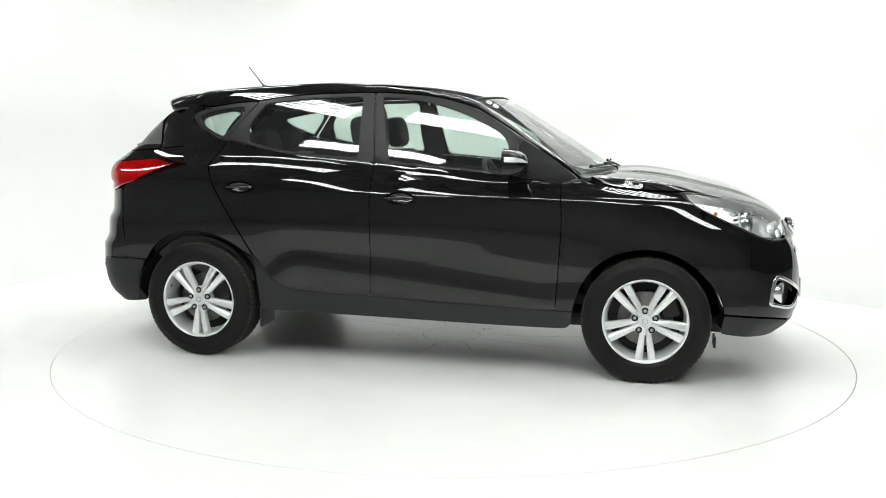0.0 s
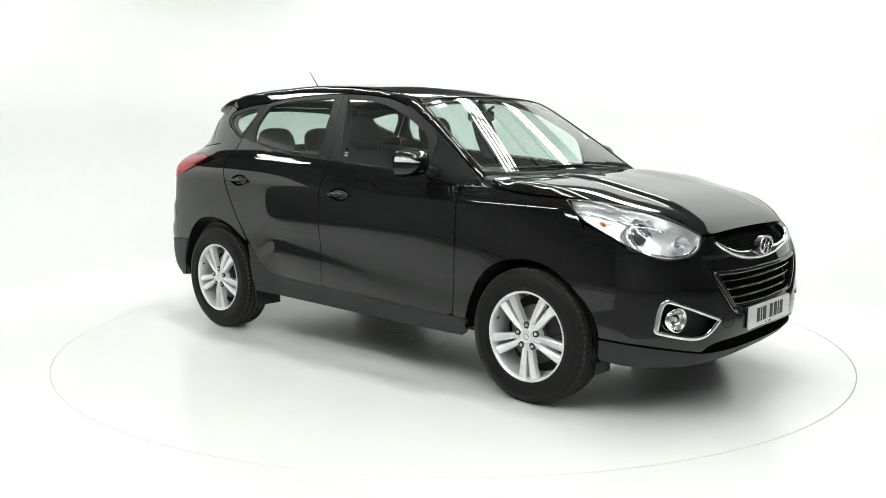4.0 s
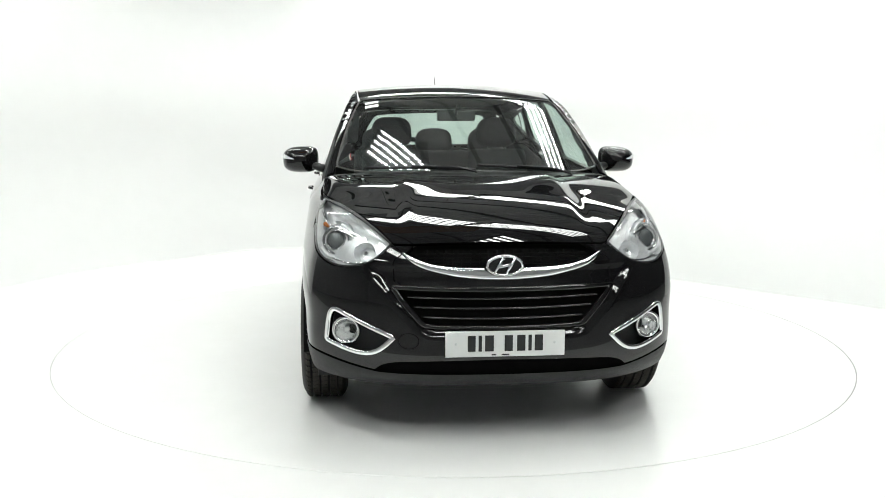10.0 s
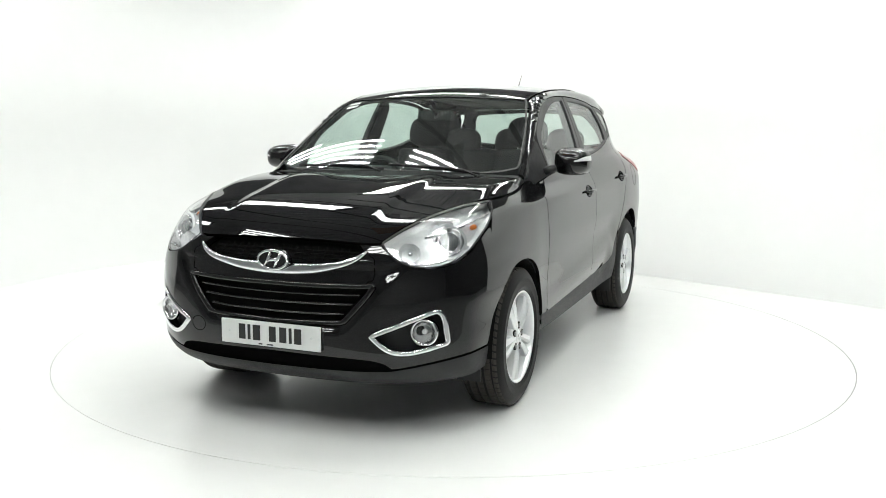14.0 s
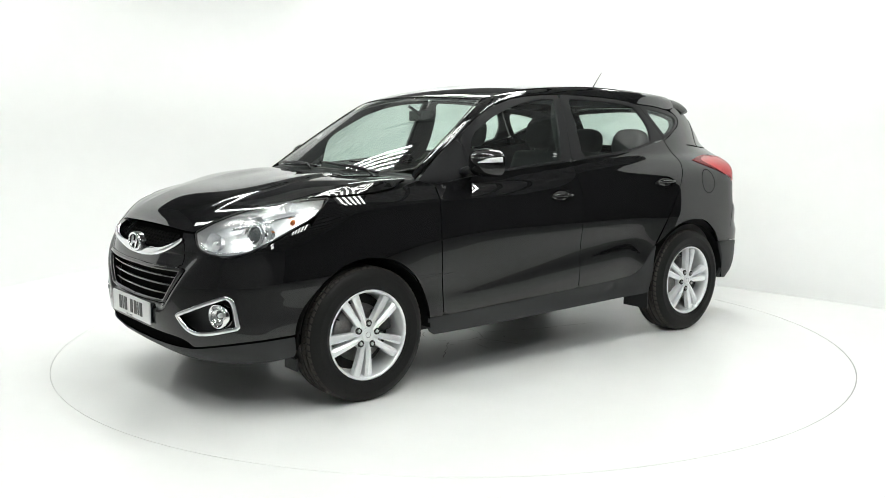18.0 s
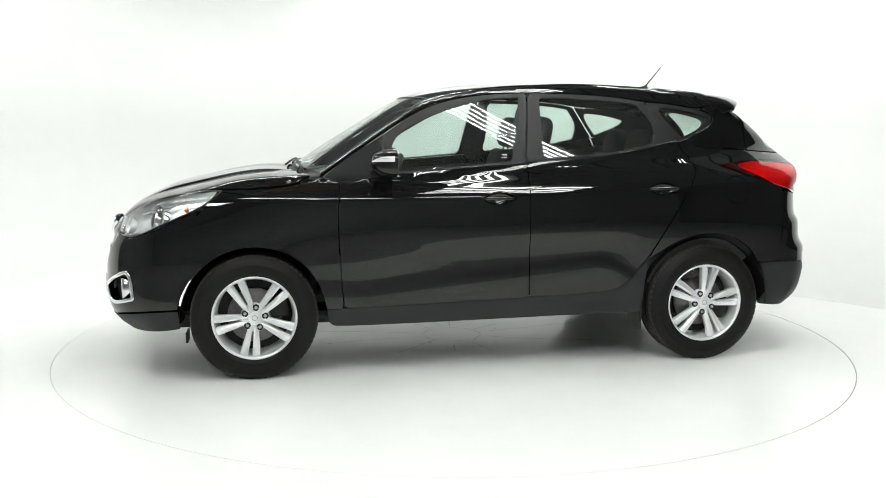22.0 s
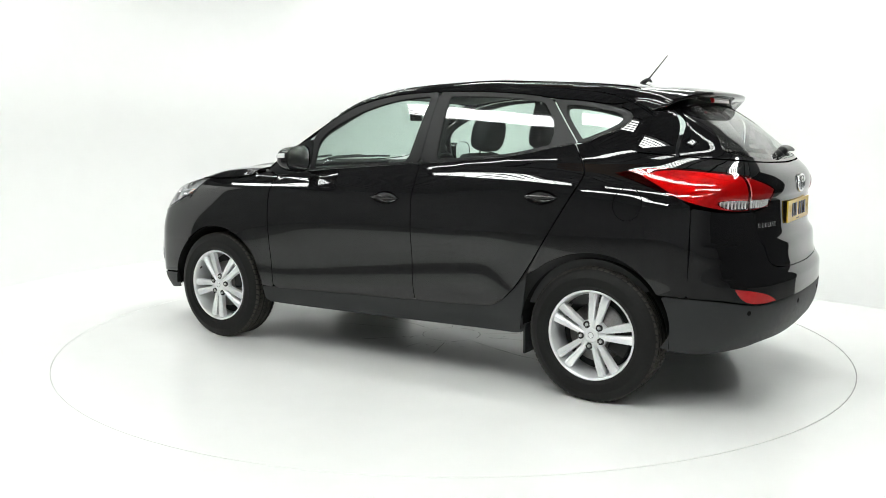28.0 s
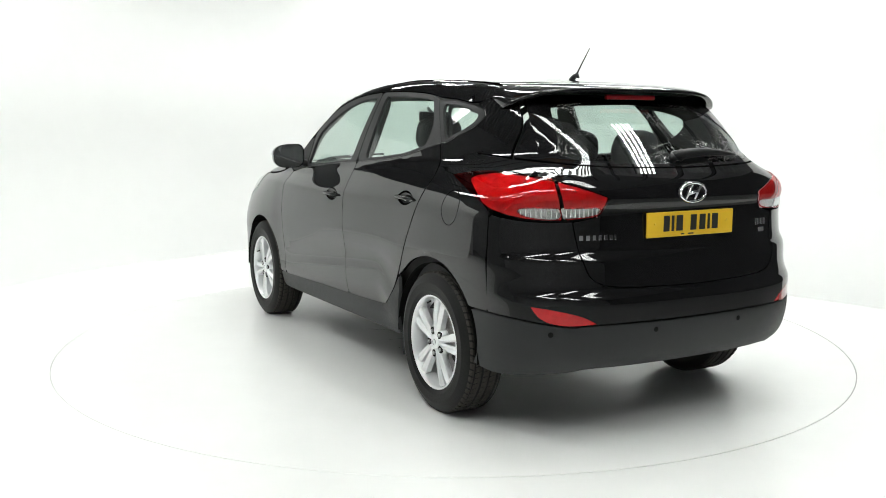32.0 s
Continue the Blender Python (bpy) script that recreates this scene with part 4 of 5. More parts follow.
    for z, u in ((0.655, 20.2), (0.612, 18.8), (0.567, 16.9)):
        strip("grille_slat", car, GLOSSTRIM, "nose", fine([(-u, z + 0.006), (-10, z), (0, z - 0.003), (10, z), (u, z + 0.006)], 31), 0.012, sides=1, inset=0.02, thick=0.014)
    strip("grille_surround", car, PAINT, "nose", resample(rounded(grille, 2), 0.02, 0.017), 0.022, sides=1, closed=True, thick=0.010, inset=-0.001)
    P("upper_grille", ARCH, "nose", mouth, sides=1, inset=0.05, gap=-0.02, depth=0)
    for z in (0.80, 0.815, 0.83, 0.845, 0.86):
        strip("grille_mesh_bar", car, ARCH, "nose", fine([(-19.5, z), (0, z), (19.5, z)], 21), 0.005, sides=1, inset=0.04, thick=0.006)
    for k in range(-17, 18, 2):
        strip("grille_mesh_bar", car, ARCH, "nose", np.array([(k, 0.785), (k, 0.82), (k, 0.875)]), 0.005, sides=1, inset=0.041, thick=0.006)
    wing = fine([(-21.8, 0.842), (-19.5, 0.815), (-15, 0.783), (-9.5, 0.765), (0, 0.757), (9.5, 0.765), (15, 0.783), (19.5, 0.815), (21.8, 0.842)], 61)
    w = 0.004 + 0.046 * np.sin(np.linspace(0, math.pi, 61)) ** 0.7
    strip("grille_wing", car, CHROME, "nose", wing, w, "curved chrome bar across the upper grille", sides=1, thick=0.013)
    for s in (1, -1):
        strip("panel_seam", car, SHUT, "nose", fine([(s * 21.6, 0.850), (s * 22.6, 0.828), (s * 23.5, 0.793), (s * 23.4, 0.756), (s * 22.2, 0.722), (s * 21.6, 0.708)], 24), 0.004, sides=1, thick=0.0004)
    eye = np.array([(-19.6 + 2.0 * math.cos(a * math.pi / 16), 0.474 + 0.034 * math.sin(a * math.pi / 16)) for a in range(32)])
    strip("tow_eye_cover", car, SHUT, "nose", eye, 0.003, sides=1, closed=True, thick=0.0004)
    # fog lamps
    for s in (1, -1):
        out = [(u * s, v) for u, v in fog]
        P("fog_lamp_recess", TRIM, "nose", out, sides=1, inset=0.05, gap=-0.015, depth=0, h=0.02)
        line = resample(rounded(out, 2), 0.012, 0.017)
        strip("fog_lamp_trim", car, CHROME, "nose", line, 0.020, "bright chrome fog lamp surround", sides=1, closed=True, thick=0.007)
        p, n = on_skin("nose", [(s * 33.6, 0.500)])
        c = Vector(p[0]) - Vector(n[0]) * 0.020
        fl = new("fog_lamp")
        fl.parent = car
        d = Vector((0.97, 0.22 * s, 0))
        fl.matrix_local = Matrix.Translation(c) @ d.to_track_quat("Y", "Z").to_matrix().to_4x4()
        tagged(fl, "round clear fog lamp")
        part("bezel", revolve("bezel", [(0.062, -0.03), (0.062, 0.012), (0.057, 0.016), (0.050, 0.014), (0.048, 0.0)], 40), CHROME, fl)
        part("bowl", revolve("bowl", [(0.048, 0.004), (0.038, -0.018), (0.02, -0.03), (0.0, -0.032)], 40), BOWL, fl)
        part("bulb", revolve("bulb", [(0.012, -0.02), (0.012, -0.004), (0.008, 0.002), (0.0, 0.003)], 20), LAMPINNER, fl)
        part("lens", revolve("lens", [(0.049, 0.006), (0.03, 0.013), (0.0, 0.016)], 40), LENS, fl)
    # headlamps
    top = on_skin("top", [(a - 0.004, b + 0.008) for a, b in edge])[0]
    top = [(math.degrees(math.atan2(q[1], q[0] - 1)), q[2]) for q in top]
    lamp = [top[0], top[0], (27.6, 0.815), (31, 0.787), (36, 0.780), (40, 0.800), (44, 0.838), (48, 0.886), (52, 0.928), (55.5, 0.968), top[-1], top[-1]] + top[-2:0:-1]
    for s in (1, -1):
        hl = new("headlamp")
        hl.parent = car
        tagged(hl, "clear swept-back headlamp with round projector")
        out = [(u * s, v) for u, v in lamp]
        panel("housing", hl, CHAMBER, "nose", out, sides=1, inset=0.056, gap=0.002, depth=-0.052, h=0.02, rim_to=0.008)
        panel("lens", hl, LENS, "nose", out, sides=1, inset=-0.002, gap=0.001, depth=0.004, h=0.02)
        rim = resample(rounded(out, 2), 0.015, 0.017)
        strip("lens_edge", hl, SEAL, "nose", rim, 0.007, sides=1, closed=True, thick=0.002, inset=0.001)
        q = fine([(s * 27.0, 0.842), (s * 29.5, 0.812), (s * 34, 0.800), (s * 39, 0.812)], 24)
        part("lower_brow", mesh_of("lower_brow", *band("nose", q, 0.009, inset=0.030, thick=0.012)), CHROME, hl)
        q = fine([(s * 34.5, 0.915), (s * 42, 0.945), (s * 50, 0.970), (s * 57, 0.990)], 24)
        part("brow", mesh_of("brow", *band("nose", q, 0.010, inset=0.034, thick=0.014)), CHROME, hl)
        for u, z, r in ((39.6, 0.886, 0.060), (30.6, 0.842, 0.044)):
            p, n = on_skin("nose", [(s * u, z)])
            d = Vector((0.90, 0.30 * s, 0.22)).normalized()
            c = Vector(p[0]) - d * (0.046 if r > 0.045 else 0.036)
            turn = Matrix.Translation(c) @ d.to_track_quat("Y", "Z").to_matrix().to_4x4()
            if r > 0.045:
                pieces = (("bezel", [(r * 1.36, -0.024), (r * 1.34, 0.002), (r * 1.26, 0.010), (r * 1.16, 0.004), (r * 1.11, -0.012)], LAMPINNER),
                          ("drum", [(r * 1.05, -0.07), (r * 1.10, -0.004), (r * 1.06, 0.004), (r * 0.98, 0.004), (r * 0.92, -0.006)], CHROME),
                          ("reflector_bowl", [(r * 0.93, -0.005), (r * 0.82, -0.013), (r * 0.76, -0.010)], REFLECTOR),
                          ("projector_ring", [(r * 0.78, -0.012), (r * 0.77, 0.004), (r * 0.70, 0.006), (r * 0.66, -0.002)], CHROME),
                          ("projector", [(r * 0.68, -0.004), (r * 0.55, 0.006), (r * 0.3, 0.012), (0.0, 0.014)], PROJECTOR),
                          ("bowl_skirt", [(r * 1.62, 0.010), (r * 1.5, -0.012), (r * 1.3, -0.03), (r * 1.08, -0.042)], REFLECTOR))
            else:
                pieces = (("reflector_bowl", [(r * 1.12, 0.012), (r * 1.05, 0.006), (r * 0.85, -0.022), (r * 0.5, -0.040), (0.0, -0.046)], REFLECTOR),
                          ("bulb_cap", [(0.011, -0.045), (0.011, -0.012), (0.007, -0.006), (0.0, -0.005)], CHROME))
            for nm, prof, mt in pieces:
                me = revolve(nm, prof, 40)
                if nm in ("bowl_skirt", "reflector_bowl", "bezel"):
                    # keep what lies below the lens
                    bm = bmesh.new()
                    bm.from_mesh(me)
                    bm.transform(turn)
                    vs = np.array([tuple(v.co) for v in bm.verts])
                    bmesh.ops.delete(bm, geom=[v for v, o in zip(bm.verts[:], outside(vs)) if o > -0.006], context="VERTS")
                    bm.to_mesh(me)
                    bm.free()
                    me.shade_smooth()
                else:
                    me.transform(turn)
                part(nm, me, mt, hl)
        p, n = on_skin("nose", [(s * 50.0, 0.945)], 0.040)
        me = revolve("indicator_bulb", [(0.011, -0.02), (0.012, 0.004), (0.007, 0.012), (0.0, 0.014)], 20)
        me.transform(Matrix.Translation(Vector(p[0])) @ Vector(n[0]).to_track_quat("Y", "Z").to_matrix().to_4x4())
        part("indicator_bulb", me, AMBER, hl)
    # rear: bumper, tailgate, glass, lamps
    low = on_skin("rear", [(0.01, 0.6925), (0.42, 0.6995), (0.533, 0.7245), (0.5735, 0.789), (0.5885, 0.90), (0.6035, 0.985)])[0]
    low = [(max(0.01, math.degrees(math.atan2(q[1], -1 - q[0]))), float(q[2])) for q in low]
    stern = both(low + [low[-1], (40, 0.985), (47.7, 1.012), (47.7, 1.012), (47.9, 0.80), (48.05, 0.585), (48.05, 0.585), (41.8, 0.582), (37, 0.565), (31, 0.545), (31, 0.545), (26, 0.556), (0.01, 0.556)])
    refl = [(38.5, 0.632), (38.5, 0.632), (34, 0.620), (28.5, 0.592), (25.3, 0.556), (25.3, 0.556), (30.5, 0.548), (34.5, 0.558), (37, 0.585)]
    P("rear_bumper", PAINT, "stern", stern, sides=1, holes=[refl, [(-u, v) for u, v in refl]], h=0.02, gap=0.0006)
    P("rear_reflector", REDLENS, "stern", refl, label="red bumper reflector", h=0.02, gap=0.001)
    lower = both([(0.01, 0.550), (26, 0.550), (30.5, 0.540), (37, 0.558), (42, 0.577), (53.0, 0.580), (53.0, 0.580), (51.4, 0.50), (50.7, 0.40), (52.5, 0.325), (52.5, 0.325), (46, 0.305), (38, 0.31), (31, 0.322), (27, 0.345), (20, 0.345), (0.01, 0.345)])
    P("lower_rear_bumper", TRIM, "stern", lower, sides=1, label="matt black plastic lower rear bumper")
    for u in (34.5, 12.0, -12.0, -34.5):
        p, n = on_skin("stern", [(u, 0.513)])
        me = revolve("parking_sensor", [(0.0115, -0.004), (0.0115, 0.001), (0.010, 0.002), (0.0, 0.002)], 20)
        me.transform(Matrix.Translation(Vector(p[0])) @ Vector(n[0]).to_track_quat("Y", "Z").to_matrix().to_4x4())
        part("parking_sensor", me, ARCH, car)
    gate = both([(0.01, 1.205), (0.40, 1.212), (0.60, 1.228), (0.705, 1.25), (0.735, 1.262), (0.735, 1.262), (0.725, 1.20), (0.69, 1.172), (0.69, 1.172), (0.56, 1.130), (0.452, 1.088), (0.452, 1.088), (0.475, 1.03), (0.50, 1.002), (0.60, 0.985), (0.60, 0.985),
                 (0.585, 0.90), (0.57, 0.79), (0.53, 0.727), (0.42, 0.702), (0.01, 0.695)])
    P("tailgate", PAINT, "rear", gate, sides=1, gap=0.0012, h=0.02)
    frame = both([(0.01, 1.565), (0.48, 1.545), (0.540, 1.525), (0.540, 1.525), (0.602, 1.41), (0.655, 1.29), (0.673, 1.247), (0.673, 1.247), (0.55, 1.228), (0.40, 1.216), (0.01, 1.209)])
    hatch = both([(0.01, 1.51), (0.42, 1.497), (0.462, 1.475), (0.515, 1.39), (0.556, 1.295), (0.560, 1.262), (0.52, 1.246), (0.40, 1.232), (0.01, 1.225)])
    P("rear_window_border", PAINT, "rear", frame, sides=1, holes=[hatch], gap=0.002, depth=0.02, label="black glass border of the rear window")
    P("rear_window", REARGLASS, "rear", hatch, sides=1, inset=0.003, gap=0, depth=0, label="tinted heated rear window with dried water spots")
    lamp_out = [(64.5, 1.163), (64.5, 1.163), (58.0, 1.181), (50.5, 1.192), (43.0, 1.186), (34.2, 1.166), (34.2, 1.166), (33.0, 1.08), (32.4, 0.992), (32.4, 0.992), (36, 0.988), (41, 1.0), (47.5, 1.03), (55, 1.10)]
    lamp_in = [(33.8, 1.163), (33.8, 1.163), (28.0, 1.130), (22.6, 1.090), (22.6, 1.090), (23.6, 1.03), (25.0, 1.003), (31.9, 0.991), (31.9, 0.991), (32.6, 1.08)]
    clear_out = [(42.0, 1.040), (38, 1.046), (33.2, 1.042), (33.2, 1.042), (32.6, 1.000), (36, 0.998), (40.5, 1.012)]
    clear_in = [(32.6, 1.042), (32.6, 1.042), (28, 1.042), (24.8, 1.045), (24.2, 1.035), (25.4, 1.012), (32.0, 1.0), (32.0, 1.0)]
    for s in (1, -1):
        for nm, out, white in (("tail_lamp", lamp_out, clear_out), ("tailgate_lamp", lamp_in, clear_in)):
            tl = new(nm)
            tl.parent = car
            tagged(tl, "red tail lamp with a clear lower lens")
            o2, w2 = [(u * s, v) for u, v in out], [(u * s, v) for u, v in white]
            panel("red_lens", tl, REDCLEAR, "stern", o2, sides=1, inset=-0.004, holes=[w2], gap=0.0015, depth=0, h=0.02)
            panel("red_bowl", tl, FACETS, "stern", o2, sides=1, inset=0.005, gap=0.0035, depth=0, h=0.02)
            panel("lamp_bowl", tl, BOWL, "stern", w2, sides=1, inset=0.003, gap=-0.004, depth=0, h=0.015)
            panel("clear_lens", tl, LENS, "stern", w2, sides=1, inset=-0.003, gap=0, depth=0.004, h=0.015)
            u0, u1 = min(q[0] for q in w2) * 1.0, max(q[0] for q in w2)
            for k in range(1, 9):
                u = u0 + (u1 - u0) * k / 9
                strip("lens_rib", tl, LAMPINNER, "stern", np.array([(u, 1.004), (u, 1.025), (u, 1.046)]), 0.003, sides=1, inset=0.003, thick=0.005)
    # belt strips, along the doors and round the quarter window
    strip("belt_moulding", car, GLOSSTRIM, "side", fine([(0.575, 1.121), (0.06, 1.163), (-0.22, 1.183)], 30), 0.0055, "thin black belt strip", thick=0.003)
    strip("belt_moulding", car, GLOSSTRIM, "side", fine([(-0.232, 1.183), (-0.58, 1.207), (-0.773, 1.229), (-0.963, 1.263), (-1.09, 1.293), (-1.155, 1.305)], 30), 0.0055, "thin black belt strip", thick=0.003)
    strip("belt_moulding", car, GLOSSTRIM, "side", fine([(-1.168, 1.309), (-1.20, 1.309), (-1.30, 1.350), (-1.388, 1.388), (-1.43, 1.438), (-1.41, 1.468)], 40), 0.0055, "thin black belt strip", thick=0.003)
    return fog


def build_spoiler(car):
    """The roof spoiler above the rear window, as one curved wing."""
    us = np.linspace(-0.635, 0.635, 53)
    verts, faces = [], []
    for y in us:
        e = abs(y) / 0.635
        root, _ = on_skin("top", [(-1.43 - 0.02 * (1 - e * e), y)])
        xr, zr = root[0][0], root[0][2]
        xt = -1.74 + 0.13 * e**3 + 0.02 * e**12
        zt = 1.567 - 0.010 * e * e - 0.055 * e**7
        low = zt - 0.018
        sec = [(xr, zr + 0.003), (xr * 0.7 + xt * 0.3, zr * 0.7 + zt * 0.3 + 0.010), (xr * 0.35 + xt * 0.65, zr * 0.35 + zt * 0.65 + 0.011), (xt + 0.012, zt + 0.004), (xt, zt - 0.004), (xt + 0.006, low),
               (xt + 0.05, low - 0.010), (xt + 0.10, low - 0.030), (xt + 0.15, low - 0.045), (xr, zr - 0.08)]
        verts += [(x, y, z) for x, z in sec]
    k = 10
    for i in range(len(us) - 1):
        for j in range(k - 1):
            faces.append((i * k + j, i * k + j + 1, (i + 1) * k + j + 1, (i + 1) * k + j))
    faces += [tuple(range(k))[::-1], tuple((len(us) - 1) * k + j for j in range(k))]
    part("roof_spoiler", mesh_of("roof_spoiler", verts, faces), PAINT, car, "black roof spoiler")
    part("high_brake_lamp", box("high_brake_lamp", (0.02, 0.30, 0.022), (-1.672, 0, 1.528), 0.006), REDLENS, car, "red high brake lamp")


def build_underbody(car):
    part("floor_pan", box("floor_pan", (3.5, 1.40, 0.08), (0.02, 0, 0.30), 0.03), DARK, car)
    for x in (1.32, -1.32):
        for s in (1, -1):
            verts, faces, n = [], [], 24
            for i in range(n + 1):
                a = math.pi * (-0.008 + 1.016 * i / n)
                for y in (0.885, 0.60):
                    verts.append((x + 0.40 * math.cos(a), s * y, 0.335 + 0.40 * math.sin(a)))
            for i in range(n):
                faces.append((2 * i, 2 * i + 1, 2 * i + 3, 2 * i + 2))
            b = len(verts)
            verts += [(x + 0.40 * math.cos(math.pi * (-0.008 + 1.016 * i / n)), s * 0.60, 0.335 + 0.40 * math.sin(math.pi * (-0.008 + 1.016 * i / n))) for i in range(n + 1)]
            faces.append(tuple(range(b, b + n + 1)))
            part("arch_liner", mesh_of("arch_liner", verts, faces, False), ARCH, car)
        part("axle", tube("axle", [(x, -0.7, 0.33), (x, 0.7, 0.33)], 0.05, 10), DARK, car)
    for s in (1, -1):
        part("mud_flap", box("mud_flap", (0.012, 0.20, 0.16), (-0.93, s * 0.76, 0.27), 0.004), TRIM, car)
        part("air_dam", box("air_dam", (0.012, 0.12, 0.06), (1.69, s * 0.76, 0.232), 0.004), TRIM, car)


def build_fittings(car):
    # door mirrors
    for s in (1, -1):
        mir = new("door_mirror")
        mir.parent = car
        tagged(mir, "black door mirror with a slim indicator")
        def shell(t, a, k=1.0, s=s):
            f = 0.90 * max((1 - t ** 3.4), 0.0) ** 0.5 + 0.10 * (1 - t)
            c, q = math.cos(a), math.sin(a)
            yy = 0.104 * abs(c) ** 0.62 * (1 if c > 0 else -1)
            zz = (0.074 if q > 0 else 0.080) * abs(q) ** 0.66 * (1 if q > 0 else -1)
            return (0.548 + 0.135 * t * k, s * (0.948 + yy * f * k), 1.196 + zz * f * k * (1 - 0.16 * (c if q > 0 else 0.2 * c)))
        n, rows = 28, 13
        verts, faces = [], []
        for k in range(rows):
            verts += [shell(math.sin(0.5 * math.pi * k / (rows - 1)), 2 * math.pi * i / n) for i in range(n)]
        for k in range(rows - 1):
            for i in range(n):
                j = (i + 1) % n
                faces.append((k * n + i, (k + 1) * n + i, (k + 1) * n + j, k * n + j))
        if s > 0:
            faces = [fc[::-1] for fc in faces]
        part("mirror_shell", mesh_of("mirror_shell", verts, faces), PAINT, mir, "gloss black shell")
        part("mirror_glass", mesh_of("mirror_glass", [tuple(Vector(shell(0.02, 2 * math.pi * i / 24, 0.94))) for i in range(24)], [tuple(range(24))], False), CHROME, mir, "mirror glass")
        verts, faces = [], []
        for k in range(13):
            t = 0.12 + 0.84 * math.sin(0.5 * math.pi * k / 12)
            for w in (0.02, 0.08, 0.16, 0.26, 0.36):
                verts.append(shell(t, w * min(1.0, 0.3 + 3 * (1 - t)), 1.025))
        for k in range(12):
            for j in range(4):
                f = (k * 5 + j, k * 5 + j + 1, k * 5 + j + 6, k * 5 + j + 5)
                faces.append(f if s < 0 else f[::-1])
        part("mirror_indicator", mesh_of("mirror_indicator", verts, faces), LAMPINNER, mir, "clear indicator strip")
        part("mirror_arm", tube("mirror_arm", [(0.62, s * 0.79, 1.135), (0.625, s * 0.84, 1.15), (0.615, s * 0.88, 1.165)], [0.045, 0.04, 0.035], 10, flat=0.6), MATT, mir)
    # door handles with finger recesses
    for x, z in ((-0.050, 0.985), (-1.030, 1.030)):
        for s in (1, -1):
            p, nn = on_skin("side", [(x, z)])
            y0 = p[0][1]
            h = new("door_handle")
            h.parent = car
            tagged(h, "gloss black door handle over a finger recess")
            ring = resample(rounded(grip_hole(x, z, 1.02), 2), 0.012)
            cup, fac, m = [], [], len(ring)
            for r, dd in ((1.0, 0.001), (0.96, 0.008), (0.75, 0.020), (0.4, 0.026), (0.02, 0.028)):
                q, _ = on_skin("side", (ring - (x, z)) * r + (x, z), dd)
                cup += [(v[0], s * v[1], v[2]) for v in q]
            for q in range(4):
                for k in range(m):
                    f = (q * m + k, q * m + (k + 1) % m, (q + 1) * m + (k + 1) % m, (q + 1) * m + k)
                    fac.append(f if s > 0 else f[::-1])
            part("recess", mesh_of("recess", cup, [f[::-1] for f in fac]), PAINT, h)
            gl = [(x + 0.094 * t, s * (y0 + 0.024 * (1 - t ** 4) + 0.001), z + 0.004 * (1 - t * t)) for t in np.linspace(-1, 1, 15)]
            part("grip", tube("grip", gl, [0.014 * (1 - 0.6 * abs(t) ** 5) for t in np.linspace(-1, 1, 15)], 10, flat=0.75), PAINT, h)
    # fuel flap: a fine ring line
    flap = np.array([(-1.495 + 0.072 * math.cos(a * math.pi / 20), 1.018 + 0.080 * math.sin(a * math.pi / 20)) for a in range(40)])
    v, f = band("side", flap, 0.0035, thick=0.0005, closed=True)
    part("fuel_flap_edge", mesh_of("fuel_flap_edge", v, f), SHUT, car)
    # aerial
    part("aerial_base", tube("aerial_base", [(-1.225, 0.017, 1.630), (-1.25, 0.017, 1.648), (-1.27, 0.017, 1.655), (-1.285, 0.017, 1.640)], [0.018, 0.016, 0.013, 0.006], 10, flat=0.8), TRIM, car)
    part("aerial", tube("aerial", [(-1.262, 0.017, 1.65), (-1.285, 0.017, 1.680), (-1.372, 0.017, 1.784)], [0.006, 0.0042, 0.0026], 8), TRIM, car, "short black roof aerial")
    # number plates with plain bars
    W = [(0.052, 1), (0.022, 1), (0.058, 1), (0.028, 0), (0.054, 1), (0.055, 1), (0.022, 1), (0.055, 1)]
    fp = new("number_plate")
    fp.parent = car
    part("plate", box("plate", (0.008, 0.520, 0.112), (2.196, 0, 0.463), 0.003), PLATEW, fp, "white number plate")
    part("plate_holder", box("plate_holder", (0.03, 0.50, 0.10), (2.178, 0, 0.463), 0.004), TRIM, fp)
    text_bars("bar", fp, INK, W, 0.070, 0.004, (2.2003, 0, 0.466), Matrix.Rotation(math.pi / 2, 4, "Z"))
    for y in (-0.215, 0.215):
        part("screw_cap", revolve("screw_cap", [(0.006, 2.199), (0.006, 2.2015), (0.0, 2.202)], 12, "x", (0, y, 0.466)), PAPER, fp)
    text_bars("maker_line", fp, INK, [(0.03, 1), (0.01, 0), (0.05, 1)], 0.006, 0.003, (2.2003, -0.02, 0.416), Matrix.Rotation(math.pi / 2, 4, "Z"))
    rp = new("number_plate")
    rp.parent = car
    part("plate", box("plate", (0.008, 0.520, 0.112), (-2.106, 0, 0.961), 0.003), PLATEY, rp, "yellow number plate")
    text_bars("bar", rp, INK, W, 0.070, 0.004, (-2.1103, 0, 0.965), Matrix.Rotation(-math.pi / 2, 4, "Z"))
    for y in (-0.215, 0.215):
        part("screw_cap", revolve("screw_cap", [(0.006, -2.109), (0.006, -2.1115), (0.0, -2.112)], 12, "x", (0, y, 0.966)), PLATEY, rp)
    text_bars("maker_line", rp, INK, [(0.03, 1), (0.01, 0), (0.05, 1)], 0.006, 0.003, (-2.1103, 0.02, 0.915), Matrix.Rotation(-math.pi / 2, 4, "Z"))
